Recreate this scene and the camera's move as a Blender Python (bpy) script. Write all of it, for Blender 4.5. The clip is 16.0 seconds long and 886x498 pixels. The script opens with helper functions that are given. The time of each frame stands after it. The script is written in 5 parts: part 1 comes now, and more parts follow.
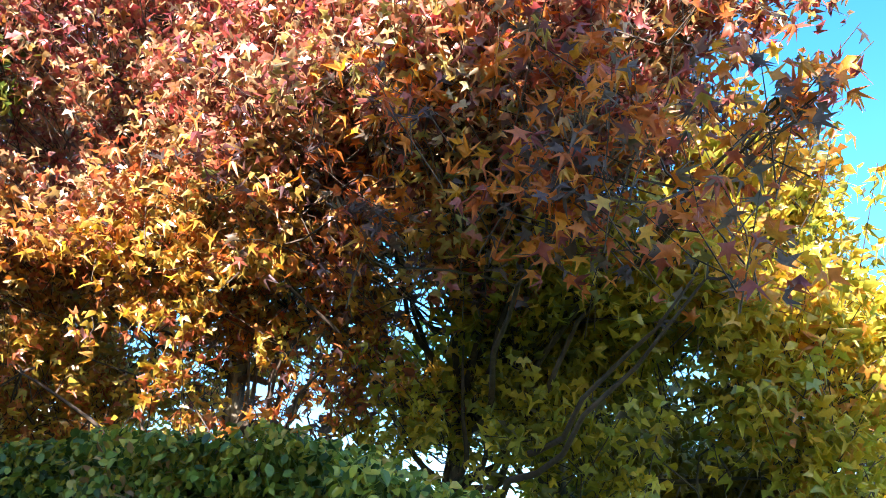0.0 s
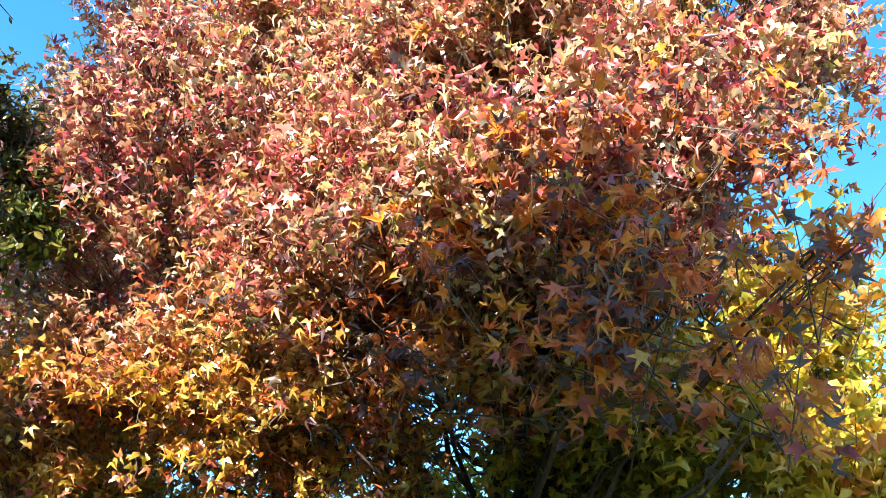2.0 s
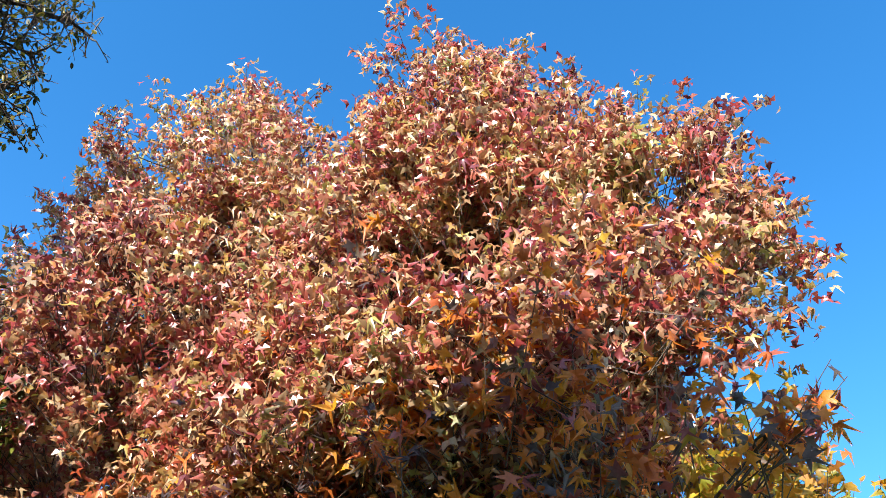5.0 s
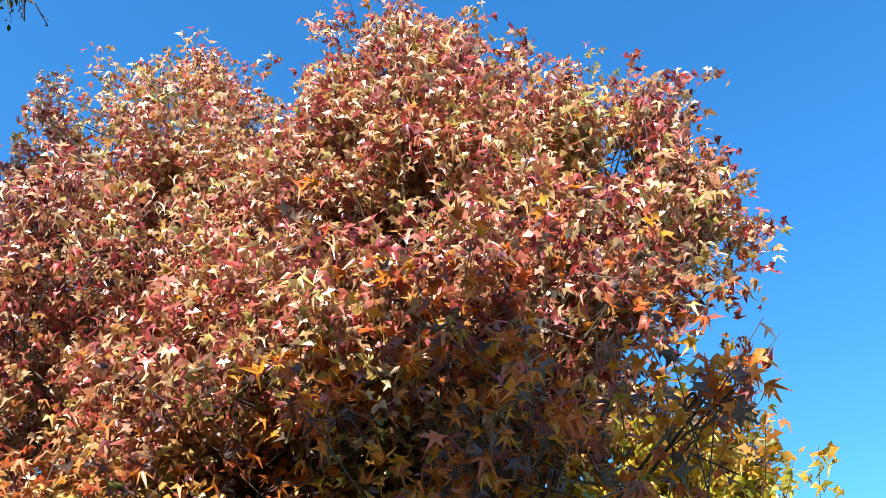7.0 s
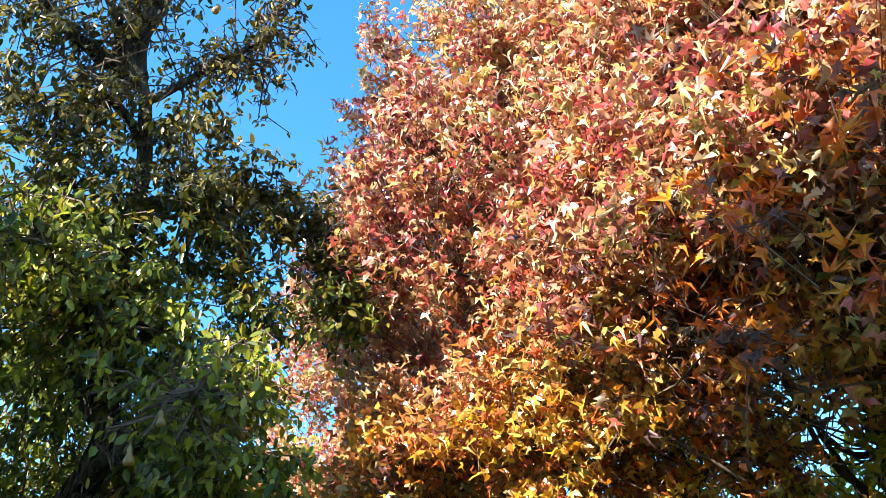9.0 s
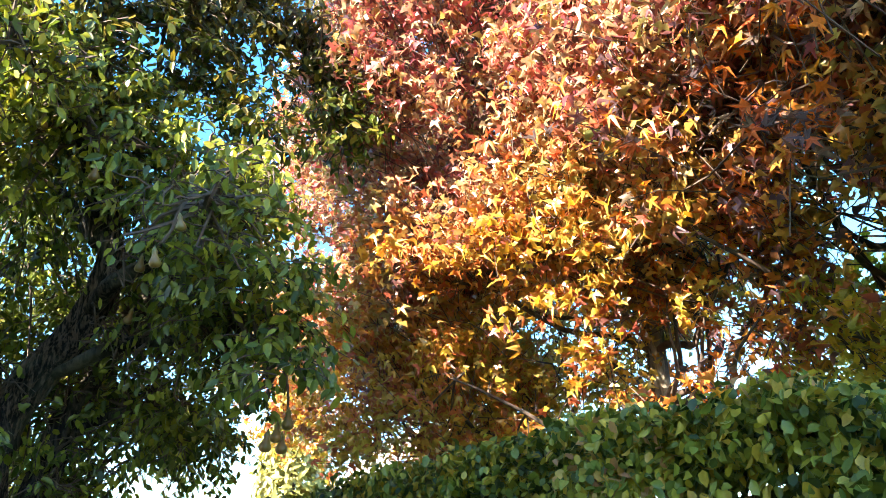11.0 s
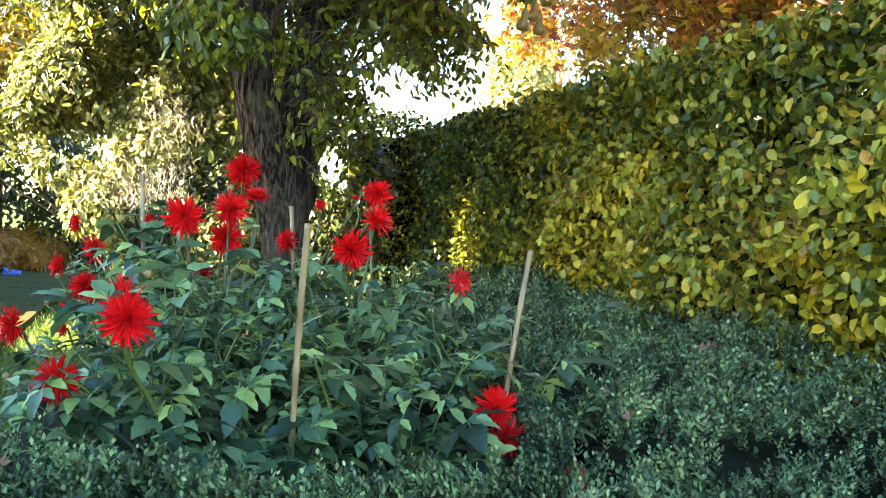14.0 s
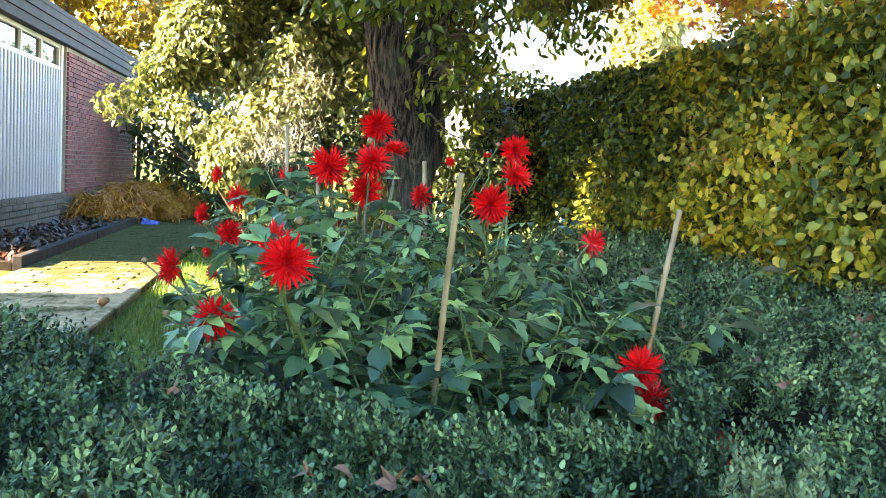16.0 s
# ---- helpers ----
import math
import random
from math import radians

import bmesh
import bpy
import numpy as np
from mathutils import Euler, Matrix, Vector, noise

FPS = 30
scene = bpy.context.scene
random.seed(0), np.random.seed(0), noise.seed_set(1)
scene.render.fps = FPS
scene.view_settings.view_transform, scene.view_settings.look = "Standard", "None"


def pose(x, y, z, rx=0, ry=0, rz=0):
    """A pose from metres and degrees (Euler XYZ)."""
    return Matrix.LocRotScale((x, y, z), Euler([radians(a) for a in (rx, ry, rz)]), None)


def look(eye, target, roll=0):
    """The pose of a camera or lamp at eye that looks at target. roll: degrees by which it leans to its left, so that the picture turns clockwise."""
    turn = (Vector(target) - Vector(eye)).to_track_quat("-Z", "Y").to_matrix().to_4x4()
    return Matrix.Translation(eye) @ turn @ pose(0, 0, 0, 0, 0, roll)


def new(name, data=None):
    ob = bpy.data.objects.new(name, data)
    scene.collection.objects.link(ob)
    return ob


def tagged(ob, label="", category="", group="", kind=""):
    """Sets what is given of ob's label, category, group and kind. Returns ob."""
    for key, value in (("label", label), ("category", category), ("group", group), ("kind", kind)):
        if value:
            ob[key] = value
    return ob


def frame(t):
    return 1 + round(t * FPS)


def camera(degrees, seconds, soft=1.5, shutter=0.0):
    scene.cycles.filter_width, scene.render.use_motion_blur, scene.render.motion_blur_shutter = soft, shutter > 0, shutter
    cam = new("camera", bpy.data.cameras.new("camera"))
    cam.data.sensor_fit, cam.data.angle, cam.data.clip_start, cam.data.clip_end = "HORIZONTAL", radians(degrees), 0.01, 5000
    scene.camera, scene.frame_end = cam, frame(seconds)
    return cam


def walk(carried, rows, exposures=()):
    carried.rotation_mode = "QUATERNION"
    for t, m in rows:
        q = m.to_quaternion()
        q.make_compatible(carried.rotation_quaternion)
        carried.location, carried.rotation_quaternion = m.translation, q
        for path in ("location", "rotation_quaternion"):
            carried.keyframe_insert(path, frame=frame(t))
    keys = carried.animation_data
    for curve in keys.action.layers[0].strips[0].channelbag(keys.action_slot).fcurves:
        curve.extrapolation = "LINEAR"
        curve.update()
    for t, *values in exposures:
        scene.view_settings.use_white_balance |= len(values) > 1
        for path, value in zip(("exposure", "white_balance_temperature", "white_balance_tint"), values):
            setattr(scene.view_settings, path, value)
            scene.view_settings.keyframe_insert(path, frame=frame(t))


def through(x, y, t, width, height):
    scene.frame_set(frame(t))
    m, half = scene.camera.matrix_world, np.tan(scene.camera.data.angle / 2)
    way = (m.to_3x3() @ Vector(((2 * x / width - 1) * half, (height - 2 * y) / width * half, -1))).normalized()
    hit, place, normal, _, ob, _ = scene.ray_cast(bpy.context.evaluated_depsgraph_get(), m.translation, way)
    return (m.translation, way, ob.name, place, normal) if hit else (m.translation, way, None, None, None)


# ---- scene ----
cam = camera(57.9, 16.0, 0.55)
PATH = [
    (0, (-1.449, 1.02, 1.517), (-2.354, 2.578, 2.386), 2.9),
    (0.5, (-1.446, 0.94, 1.633), (-2.432, 2.461, 2.478), 4.7),
    (1, (-1.439, 0.906, 1.645), (-2.413, 2.432, 2.496), 6.1),
    (1.5, (-1.4, 0.881, 1.684), (-2.363, 2.377, 2.597), 5.0),
    (2, (-1.365, 0.848, 1.741), (-2.301, 2.254, 2.813), 3.5),
    (2.5, (-1.328, 0.844, 1.771), (-2.323, 2.166, 2.894), 3.8),
    (3, (-1.303, 0.889, 1.745), (-2.294, 2.174, 2.914), 3.2),
    (3.5, (-1.307, 0.894, 1.77), (-2.345, 2.076, 3.005), 3.3),
    (4, (-1.315, 0.895, 1.754), (-2.303, 2.024, 3.077), 3.1),
    (4.5, (-1.301, 0.863, 1.738), (-2.173, 1.963, 3.163), 4.0),
    (5, (-1.311, 0.852, 1.74), (-2.027, 2.054, 3.17), 1.1),
    (5.2, (-1.326, 0.86, 1.753), (-2.015, 2.083, 3.177), 0.6),
    (7.3, (-1.251, 1.167, 1.682), (-1.904, 2.413, 3.104), -0.4),
    (7.5, (-1.251, 1.165, 1.669), (-2.0, 2.36, 3.087), 0.7),
    (8, (-1.265, 1.128, 1.615), (-2.322, 2.088, 3.015), 6.0),
    (8.5, (-1.404, 1.121, 1.627), (-2.663, 1.922, 2.958), 5.2),
    (8.7, (-1.502, 1.117, 1.628), (-2.837, 1.915, 2.884), 4.3),
    (10.8, (-1.989, 1.029, 1.568), (-3.472, 2.04, 2.452), -0.8),
    (11, (-2.046, 1.058, 1.547), (-3.562, 2.08, 2.359), -0.7),
    (11.5, (-2.181, 1.19, 1.532), (-3.79, 2.189, 2.174), -0.8),
    (12, (-2.306, 1.24, 1.509), (-4.026, 2.118, 2.03), -0.5),
    (12.2, (-2.364, 1.248, 1.515), (-4.114, 2.124, 1.927), -0.1),
    (12.5, (-2.429, 1.197, 1.479), (-4.194, 2.095, 1.765), 0.4),
    (13, (-2.485, 1.152, 1.439), (-4.34, 1.892, 1.544), 1.5),
    (13.5, (-2.504, 1.116, 1.412), (-4.401, 1.75, 1.396), 1.9),
    (14, (-2.519, 1.089, 1.397), (-4.413, 1.726, 1.311), 2.2),
    (14.5, (-2.534, 1.058, 1.382), (-4.46, 1.572, 1.225), 3.2),
    (15, (-2.566, 1.02, 1.377), (-4.506, 1.466, 1.184), 4.3),
    (15.5, (-2.571, 0.997, 1.369), (-4.521, 1.402, 1.177), 4.2),
    (16, (-2.57, 0.993, 1.358), (-4.525, 1.371, 1.17), 3.6),
]
EXPOSURE = [(0, 2.68, 6450, 11), (2, 2.48, 6350, 10), (3.5, 2.28, 6380, 9), (4.7, 1.94, 6380, 8), (5.2, 1.83, 6380, 8), (7.3, 1.86, 6400, 9), (8.5, 2.32, 6750, 9), (11, 3.2, 7100, 11), (13, 4.02, 8750, 18), (16, 4.24, 9250, 22)]
walk(cam, [(t, look(eye, target, roll)) for t, eye, target, roll in PATH], EXPOSURE)


# ---- world and sun: clear autumn sky, sun behind the first view, over the house ----
SUN_EL, SUN_AZ = 28.0, 11.0
world = bpy.data.worlds.new("sky")
scene.world = world
world.use_nodes = True
wn = world.node_tree.nodes
sky = wn.new("ShaderNodeTexSky")
sky.sky_type = "NISHITA"
sky.sun_disc = False
sky.sun_elevation = radians(SUN_EL)
sky.sun_rotation = radians(180 - SUN_AZ)
sky.altitude, sky.air_density, sky.dust_density, sky.ozone_density = 0, 0.9, 0.3, 1.1
wn["Background"].inputs["Strength"].default_value = 0.12
vivid = wn.new("ShaderNodeHueSaturation")
vivid.inputs["Saturation"].default_value = 1.38
world.node_tree.links.new(sky.outputs[0], vivid.inputs["Color"])
world.node_tree.links.new(vivid.outputs[0], wn["Background"].inputs["Color"])
sun = new("sun", bpy.data.lights.new("sun", "SUN"))
sun.data.energy, sun.data.angle, sun.data.color = 4.4, radians(0.6), (1.0, 0.93, 0.82)
sun.matrix_world = look((40 * math.sin(radians(SUN_AZ)), -40 * math.cos(radians(SUN_AZ)), 40 * math.tan(radians(SUN_EL))), (0, 0, 0))

# ---- materials ----


class Shader:
    """A small writer of node materials."""

    def __init__(self, name):
        self.mat = bpy.data.materials.new(name)
        self.mat.use_nodes = True
        self.tree = self.mat.node_tree
        self.out = self.tree.nodes["Material Output"]
        self.main = self.tree.nodes["Principled BSDF"]
        self.where = self.node("ShaderNodeTexCoord").outputs["Object"]

    def node(self, kind, **inputs):
        n = self.tree.nodes.new(kind)
        for key, value in inputs.items():
            self.put(n.inputs[key.replace("_", " ")], value)
        return n

    def put(self, socket, value):
        if isinstance(value, bpy.types.NodeSocket):
            self.tree.links.new(value, socket)
        else:
            socket.default_value = value

    def noise(self, scale, detail=3.0, rough=0.55, where=None):
        return self.node("ShaderNodeTexNoise", Vector=where or self.where, Scale=scale, Detail=detail, Roughness=rough).outputs["Fac"]

    def ramp(self, fac, stops, interpolation="LINEAR"):
        n = self.node("ShaderNodeValToRGB", Fac=fac)
        n.color_ramp.interpolation = interpolation
        while len(n.color_ramp.elements) < len(stops):
            n.color_ramp.elements.new(0.5)
        for e, (at, c) in zip(n.color_ramp.elements, stops):
            e.position, e.color = at, (*c, 1)
        return n.outputs["Color"]

    def maths(self, op, a, b=0.0, clamp=False):
        n = self.tree.nodes.new("ShaderNodeMath")
        n.operation, n.use_clamp = op, clamp
        self.put(n.inputs[0], a), self.put(n.inputs[1], b)
        return n.outputs[0]

    def mix(self, fac, a, b, blend="MIX"):
        n = self.tree.nodes.new("ShaderNodeMix")
        n.data_type, n.blend_type = "RGBA", blend
        self.put(n.inputs[0], fac)
        for socket, v in ((n.inputs[6], a), (n.inputs[7], b)):
            self.put(socket, v if isinstance(v, bpy.types.NodeSocket) else (*v, 1))
        return n.outputs[2]

    def bump(self, height, strength=0.3, distance=0.01):
        n = self.node("ShaderNodeBump", Height=height, Strength=strength, Distance=distance)
        self.put(self.main.inputs["Normal"], n.outputs[0])

    def island(self):
        return self.node("ShaderNodeNewGeometry").outputs["Random Per Island"]

    def each(self):
        return self.node("ShaderNodeObjectInfo").outputs["Random"]

    def axis(self, name):
        return self.node("ShaderNodeSeparateXYZ", Vector=self.where).outputs[name]

    def set(self, **inputs):
        for key, value in inputs.items():
            socket = self.main.inputs[key.replace("_", " ")]
            self.put(socket, (*value, 1) if isinstance(value, tuple) and len(value) == 3 else value)
        return self

    def thin(self, colour, share, through):
        """Lets part of the light through, as a leaf does."""
        t = self.node("ShaderNodeBsdfTranslucent", Color=through)
        m = self.node("ShaderNodeMixShader", Fac=share)
        self.tree.links.new(self.main.outputs[0], m.inputs[1])
        self.tree.links.new(t.outputs[0], m.inputs[2])
        self.tree.links.new(m.outputs[0], self.out.inputs["Surface"])
        return self


def leaf_material(name, stops, low=None, z=(2.5, 8.0), patch=0.35, rough=0.38, share=0.33, glow=1.4, gloss=0.6, patch_scale=0.6, along=None, drift=1.1):
    """Leaves of many colours: each leaf picks its own from the stops; with low the choice drifts with the height above ground."""
    s = Shader(name)
    s.where = s.node("ShaderNodeNewGeometry").outputs["Position"]
    own = s.maths("FRACT", s.maths("ADD", s.island(), s.each()))
    pick = s.maths("ADD", s.maths("MULTIPLY", own, 1 - patch), s.maths("MULTIPLY", s.maths("SUBTRACT", s.maths("MULTIPLY", s.noise(patch_scale, 2), 2.2), 0.6, True), patch))
    if along:
        # the choice drifts along the hedge: (from x, to x, shift), partly in place of shade
        far = s.maths("DIVIDE", s.maths("SUBTRACT", s.axis("X"), along[0]), along[1] - along[0], True)
        pick = s.maths("ADD", pick, s.maths("MULTIPLY", far, along[2]), True)
    colour = s.ramp(pick, stops)
    if low:
        up = s.maths("DIVIDE", s.maths("SUBTRACT", s.axis("Z"), z[0]), z[1] - z[0])
        up = s.maths("ADD", up, s.maths("MULTIPLY", s.maths("SUBTRACT", s.noise(0.9, 3), 0.5), drift))
        up = s.maths("ADD", up, s.maths("MULTIPLY", s.maths("SUBTRACT", own, 0.5), 0.45), True)
        below = s.ramp(pick, low)
        colour = s.mix(s.ramp(up, [(0.25, (0, 0, 0)), (0.6, (1, 1, 1))]), below, colour)
    fine = s.noise(55, 2)
    colour = s.mix(s.maths("MULTIPLY", fine, 0.75), colour, (0.42, 0.36, 0.30), "MULTIPLY")
    s.set(Base_Color=colour, Roughness=rough, Specular_IOR_Level=gloss)
    bright = s.node("ShaderNodeHueSaturation", Saturation=1.05, Value=glow, Color=colour).outputs[0]
    s.thin(colour, share, bright)
    return s.mat


def bark_material(name, dark, light, scale=14.0, depth=0.02):
    s = Shader(name)
    m = s.node("ShaderNodeMapping", Vector=s.where, Scale=(1.0, 1.0, 0.2)).outputs[0]
    ridges = s.noise(scale, 6, 0.65, m)
    patches = s.noise(2.5, 3)
    c = s.ramp(ridges, [(0.45, dark), (0.57, light)])
    c = s.mix(s.maths("MULTIPLY", s.ramp(patches, [(0.5, (0, 0, 0)), (0.75, (1, 1, 1))]), 0.5), c, (0.16, 0.17, 0.12))
    s.set(Base_Color=c, Roughness=0.9, Specular_IOR_Level=0.2)
    s.bump(ridges, 0.9, depth)
    return s.mat


def plain_material(name, colour, other=None, rough=0.6, scale=8.0, metal=0.0, bump=0.15, gloss=0.5, by_object=0.0):
    s = Shader(name)
    n = s.noise(scale, 4)
    c = s.mix(s.ramp(n, [(0.35, (0, 0, 0)), (0.68, (1, 1, 1))]), colour, other or tuple(v * 0.7 for v in colour))
    if by_object:
        v = s.maths("ADD", s.maths("MULTIPLY", s.each(), by_object), 1 - by_object / 2)
        c = s.node("ShaderNodeHueSaturation", Value=v, Color=c).outputs[0]
    s.set(Base_Color=c, Roughness=rough, Metallic=metal, Specular_IOR_Level=gloss)
    if bump:
        s.bump(s.noise(scale * 6, 4), bump, 0.004)
    return s.mat


RED = [(0.0, (0.038, 0.013, 0.023)), (0.13, (0.15, 0.030, 0.045)), (0.24, (0.40, 0.065, 0.072)), (0.38, (0.50, 0.150, 0.105)), (0.50, (0.51, 0.265, 0.150)), (0.62, (0.55, 0.43, 0.26)), (0.70, (0.52, 0.22, 0.07)), (0.80, (0.54, 0.44, 0.14)), (0.91, (0.28, 0.31, 0.10)), (1.0, (0.08, 0.11, 0.05))]
ORANGE = [(0.0, (0.10, 0.055, 0.06)), (0.13, (0.24, 0.08, 0.07)), (0.21, (0.52, 0.12, 0.055)), (0.38, (0.61, 0.25, 0.045)), (0.60, (0.64, 0.42, 0.06)), (0.85, (0.53, 0.42, 0.065)), (1.0, (0.18, 0.20, 0.045))]
# gold to orange, its first stops darkened to purple-brown like leaves in shade
GOLD_SHADED = [(0.0, (0.05, 0.034, 0.045)), (0.16, (0.10, 0.06, 0.07)), (0.30, (0.18, 0.09, 0.10)), (0.38, (0.48, 0.11, 0.06)), (0.52, (0.62, 0.22, 0.05)), (0.68, (0.64, 0.38, 0.055)), (0.84, (0.52, 0.30, 0.055)), (0.93, (0.16, 0.16, 0.05)), (1.0, (0.08, 0.085, 0.04))]
LIME = [(0.0, (0.11, 0.085, 0.05)), (0.10, (0.19, 0.20, 0.034)), (0.30, (0.36, 0.35, 0.042)), (0.52, (0.54, 0.44, 0.048)), (0.76, (0.66, 0.43, 0.05)), (0.88, (0.62, 0.27, 0.05)), (1.0, (0.50, 0.13, 0.05))]
M_RED = leaf_material("sweetgum leaf red", RED, ORANGE, z=(3.2, 5.4), gloss=1.0, rough=0.36, share=0.38, glow=1.4)
M_MIXED = leaf_material("sweetgum leaf red to gold", RED, GOLD_SHADED, z=(3.0, 5.2), gloss=0.8, rough=0.36, share=0.34, glow=1.4)
# bough leaves: orange and bronze, with grey-purple stops that imitate the house's shade
SHADED_BOUGH = [(0.0, (0.050, 0.045, 0.048)), (0.18, (0.13, 0.095, 0.105)), (0.30, (0.18, 0.14, 0.09)), (0.38, (0.30, 0.09, 0.10)), (0.46, (0.56, 0.14, 0.06)), (0.68, (0.70, 0.25, 0.05)), (0.86, (0.70, 0.38, 0.06)), (0.94, (0.32, 0.27, 0.07)), (1.0, (0.50, 0.13, 0.10))]
M_SHADED_BOUGH = leaf_material("sweetgum leaf shaded bronze to orange", SHADED_BOUGH, gloss=0.4, rough=0.45, share=0.48, glow=1.6, patch=0.25, patch_scale=1.2)
M_LIME = leaf_material("sweetgum leaf gold to green", GOLD_SHADED, LIME, z=(3.4, 5.2), share=0.44, glow=1.5)
M_PEAR = leaf_material("pear leaf", [(0.0, (0.018, 0.019, 0.006)), (0.4, (0.055, 0.058, 0.012)), (0.70, (0.15, 0.13, 0.024)), (0.88, (0.32, 0.23, 0.035)), (1.0, (0.26, 0.12, 0.03))], [(0.0, (0.016, 0.030, 0.006)), (0.34, (0.075, 0.115, 0.018)), (0.66, (0.22, 0.27, 0.035)), (1.0, (0.50, 0.46, 0.06))], z=(4.0, 6.2), rough=0.34, gloss=0.36, share=0.34)
# beyond x -7.2 greener, darker leaves, partly painting in the pear tree's shade
M_HEDGE = leaf_material("hedge leaf", [(0.0, (0.010, 0.024, 0.007)), (0.24, (0.050, 0.090, 0.018)), (0.48, (0.15, 0.21, 0.030)), (0.70, (0.36, 0.34, 0.045)), (0.84, (0.56, 0.42, 0.06)), (0.93, (0.44, 0.25, 0.10)), (1.0, (0.28, 0.11, 0.05))], [(0.0, (0.020, 0.038, 0.012)), (0.20, (0.09, 0.150, 0.025)), (0.42, (0.30, 0.33, 0.042)), (0.66, (0.62, 0.52, 0.05)), (0.84, (0.74, 0.54, 0.06)), (0.93, (0.52, 0.30, 0.12)), (1.0, (0.30, 0.12, 0.05))], z=(0.5, 3.0), drift=3.6, patch=0.26, patch_scale=1.7, rough=0.36, gloss=0.34, share=0.24, along=(-7.2, -9.0, -0.20))
M_BOX = leaf_material("box leaf", [(0.0, (0.003, 0.008, 0.004)), (0.28, (0.022, 0.050, 0.024)), (0.58, (0.095, 0.185, 0.080)), (0.82, (0.23, 0.37, 0.155)), (1.0, (0.46, 0.55, 0.20))], patch=0.40, patch_scale=4.0, rough=0.34, share=0.05, gloss=0.24)
M_PALEBOX = leaf_material("pale box leaf", [(0.0, (0.10, 0.16, 0.07)), (0.5, (0.24, 0.33, 0.16)), (1.0, (0.42, 0.50, 0.25))], rough=0.4, share=0.1, gloss=0.25)
M_DAHLIA_LEAF = leaf_material("dahlia leaf", [(0.0, (0.005, 0.022, 0.012)), (0.32, (0.036, 0.102, 0.052)), (0.68, (0.160, 0.330, 0.150)), (1.0, (0.48, 0.70, 0.18))], rough=0.32, share=0.22, gloss=0.32, patch=0.22, patch_scale=2.5)
M_SHRUB = leaf_material("shrub leaf", [(0.0, (0.02, 0.04, 0.012)), (0.3, (0.10, 0.14, 0.035)), (0.6, (0.30, 0.335, 0.11)), (0.85, (0.55, 0.55, 0.25)), (1.0, (0.72, 0.69, 0.36))], rough=0.28, gloss=0.7, share=0.22, patch_scale=1.6)
M_DARKLEAF = leaf_material("dark shrub leaf", [(0.0, (0.02, 0.045, 0.012)), (0.6, (0.05, 0.085, 0.02)), (1.0, (0.13, 0.14, 0.03))])
M_YELLOW = leaf_material("yellow tree leaf", [(0.0, (0.09, 0.075, 0.010)), (0.5, (0.24, 0.17, 0.014)), (1.0, (0.40, 0.27, 0.02))])
# yellow-green paled so that the colour itself holds the distant haze
M_CONIFER = leaf_material("conifer spray", [(0.0, (0.18, 0.18, 0.05)), (0.5, (0.36, 0.34, 0.10)), (1.0, (0.48, 0.43, 0.15))])
M_FERN = leaf_material("withered fern", [(0.0, (0.28, 0.095, 0.008)), (0.5, (0.55, 0.225, 0.012)), (1.0, (0.68, 0.34, 0.025))], share=0.25)
M_GRASS = leaf_material("grass blade", [(0.0, (0.05, 0.12, 0.02)), (0.6, (0.10, 0.20, 0.03)), (1.0, (0.22, 0.28, 0.05))], rough=0.5)
M_PALE = plain_material("pale feathery twig", (0.46, 0.44, 0.33), (0.34, 0.32, 0.24), 0.8)
M_PETAL = plain_material("scarlet petal", (0.78, 0.010, 0.012), (0.60, 0.006, 0.008), 0.45, 30, bump=0.0, gloss=0.3)
M_BUD = plain_material("bud", (0.13, 0.17, 0.05), (0.30, 0.07, 0.04), 0.5, 60)
M_STEM = plain_material("green stem", (0.085, 0.13, 0.035), (0.055, 0.085, 0.025), 0.5, 30)
M_DARKSTEM = plain_material("dark stem", (0.05, 0.07, 0.03), (0.08, 0.06, 0.03), 0.5, 30)
M_BAMBOO = plain_material("bamboo cane", (0.32, 0.23, 0.125), (0.20, 0.125, 0.062), 0.5, 9)
M_BARK = bark_material("pear bark", (0.008, 0.006, 0.005), (0.105, 0.074, 0.054), 46, 0.06)
# darker copy of the trunk's bark, so the limbs look backlit
M_LIMB = bark_material("pear limb bark darkened as backlit", (0.006, 0.005, 0.005), (0.05, 0.04, 0.032), 34, 0.03)
M_GUMBARK = bark_material("sweetgum bark", (0.06, 0.05, 0.04), (0.27, 0.23, 0.18), 12, 0.015)
M_TWIG = plain_material("twig", (0.055, 0.035, 0.028), (0.10, 0.07, 0.05), 0.85, 30)
# near black: the shade behind the hedge leaves is put into this colour
M_CORE = plain_material("hedge inner shade", (0.003, 0.003, 0.002), (0.010, 0.008, 0.005), 0.95, 25, bump=0.6, gloss=0.0)
# green-black in place of the shade deep inside the box
M_BOXCORE = plain_material("box inner shade", (0.006, 0.010, 0.005), (0.020, 0.022, 0.011), 0.9, 60, bump=0.8, gloss=0.1)
M_PEARFRUIT = plain_material("pear skin", (0.11, 0.11, 0.022), (0.17, 0.085, 0.02), 0.45, 15, by_object=0.4)
M_APPLE = plain_material("apple skin", (0.28, 0.06, 0.03), (0.34, 0.22, 0.06), 0.35, 18, bump=0.0)
M_SOIL = plain_material("soil", (0.018, 0.013, 0.009), (0.040, 0.030, 0.020), 0.95, 14, bump=1.0, gloss=0.1)
M_DRYLEAF = leaf_material("fallen leaf", [(0.0, (0.05, 0.025, 0.015)), (0.5, (0.10, 0.06, 0.04)), (0.8, (0.18, 0.05, 0.025)), (1.0, (0.16, 0.11, 0.08))], share=0.1)
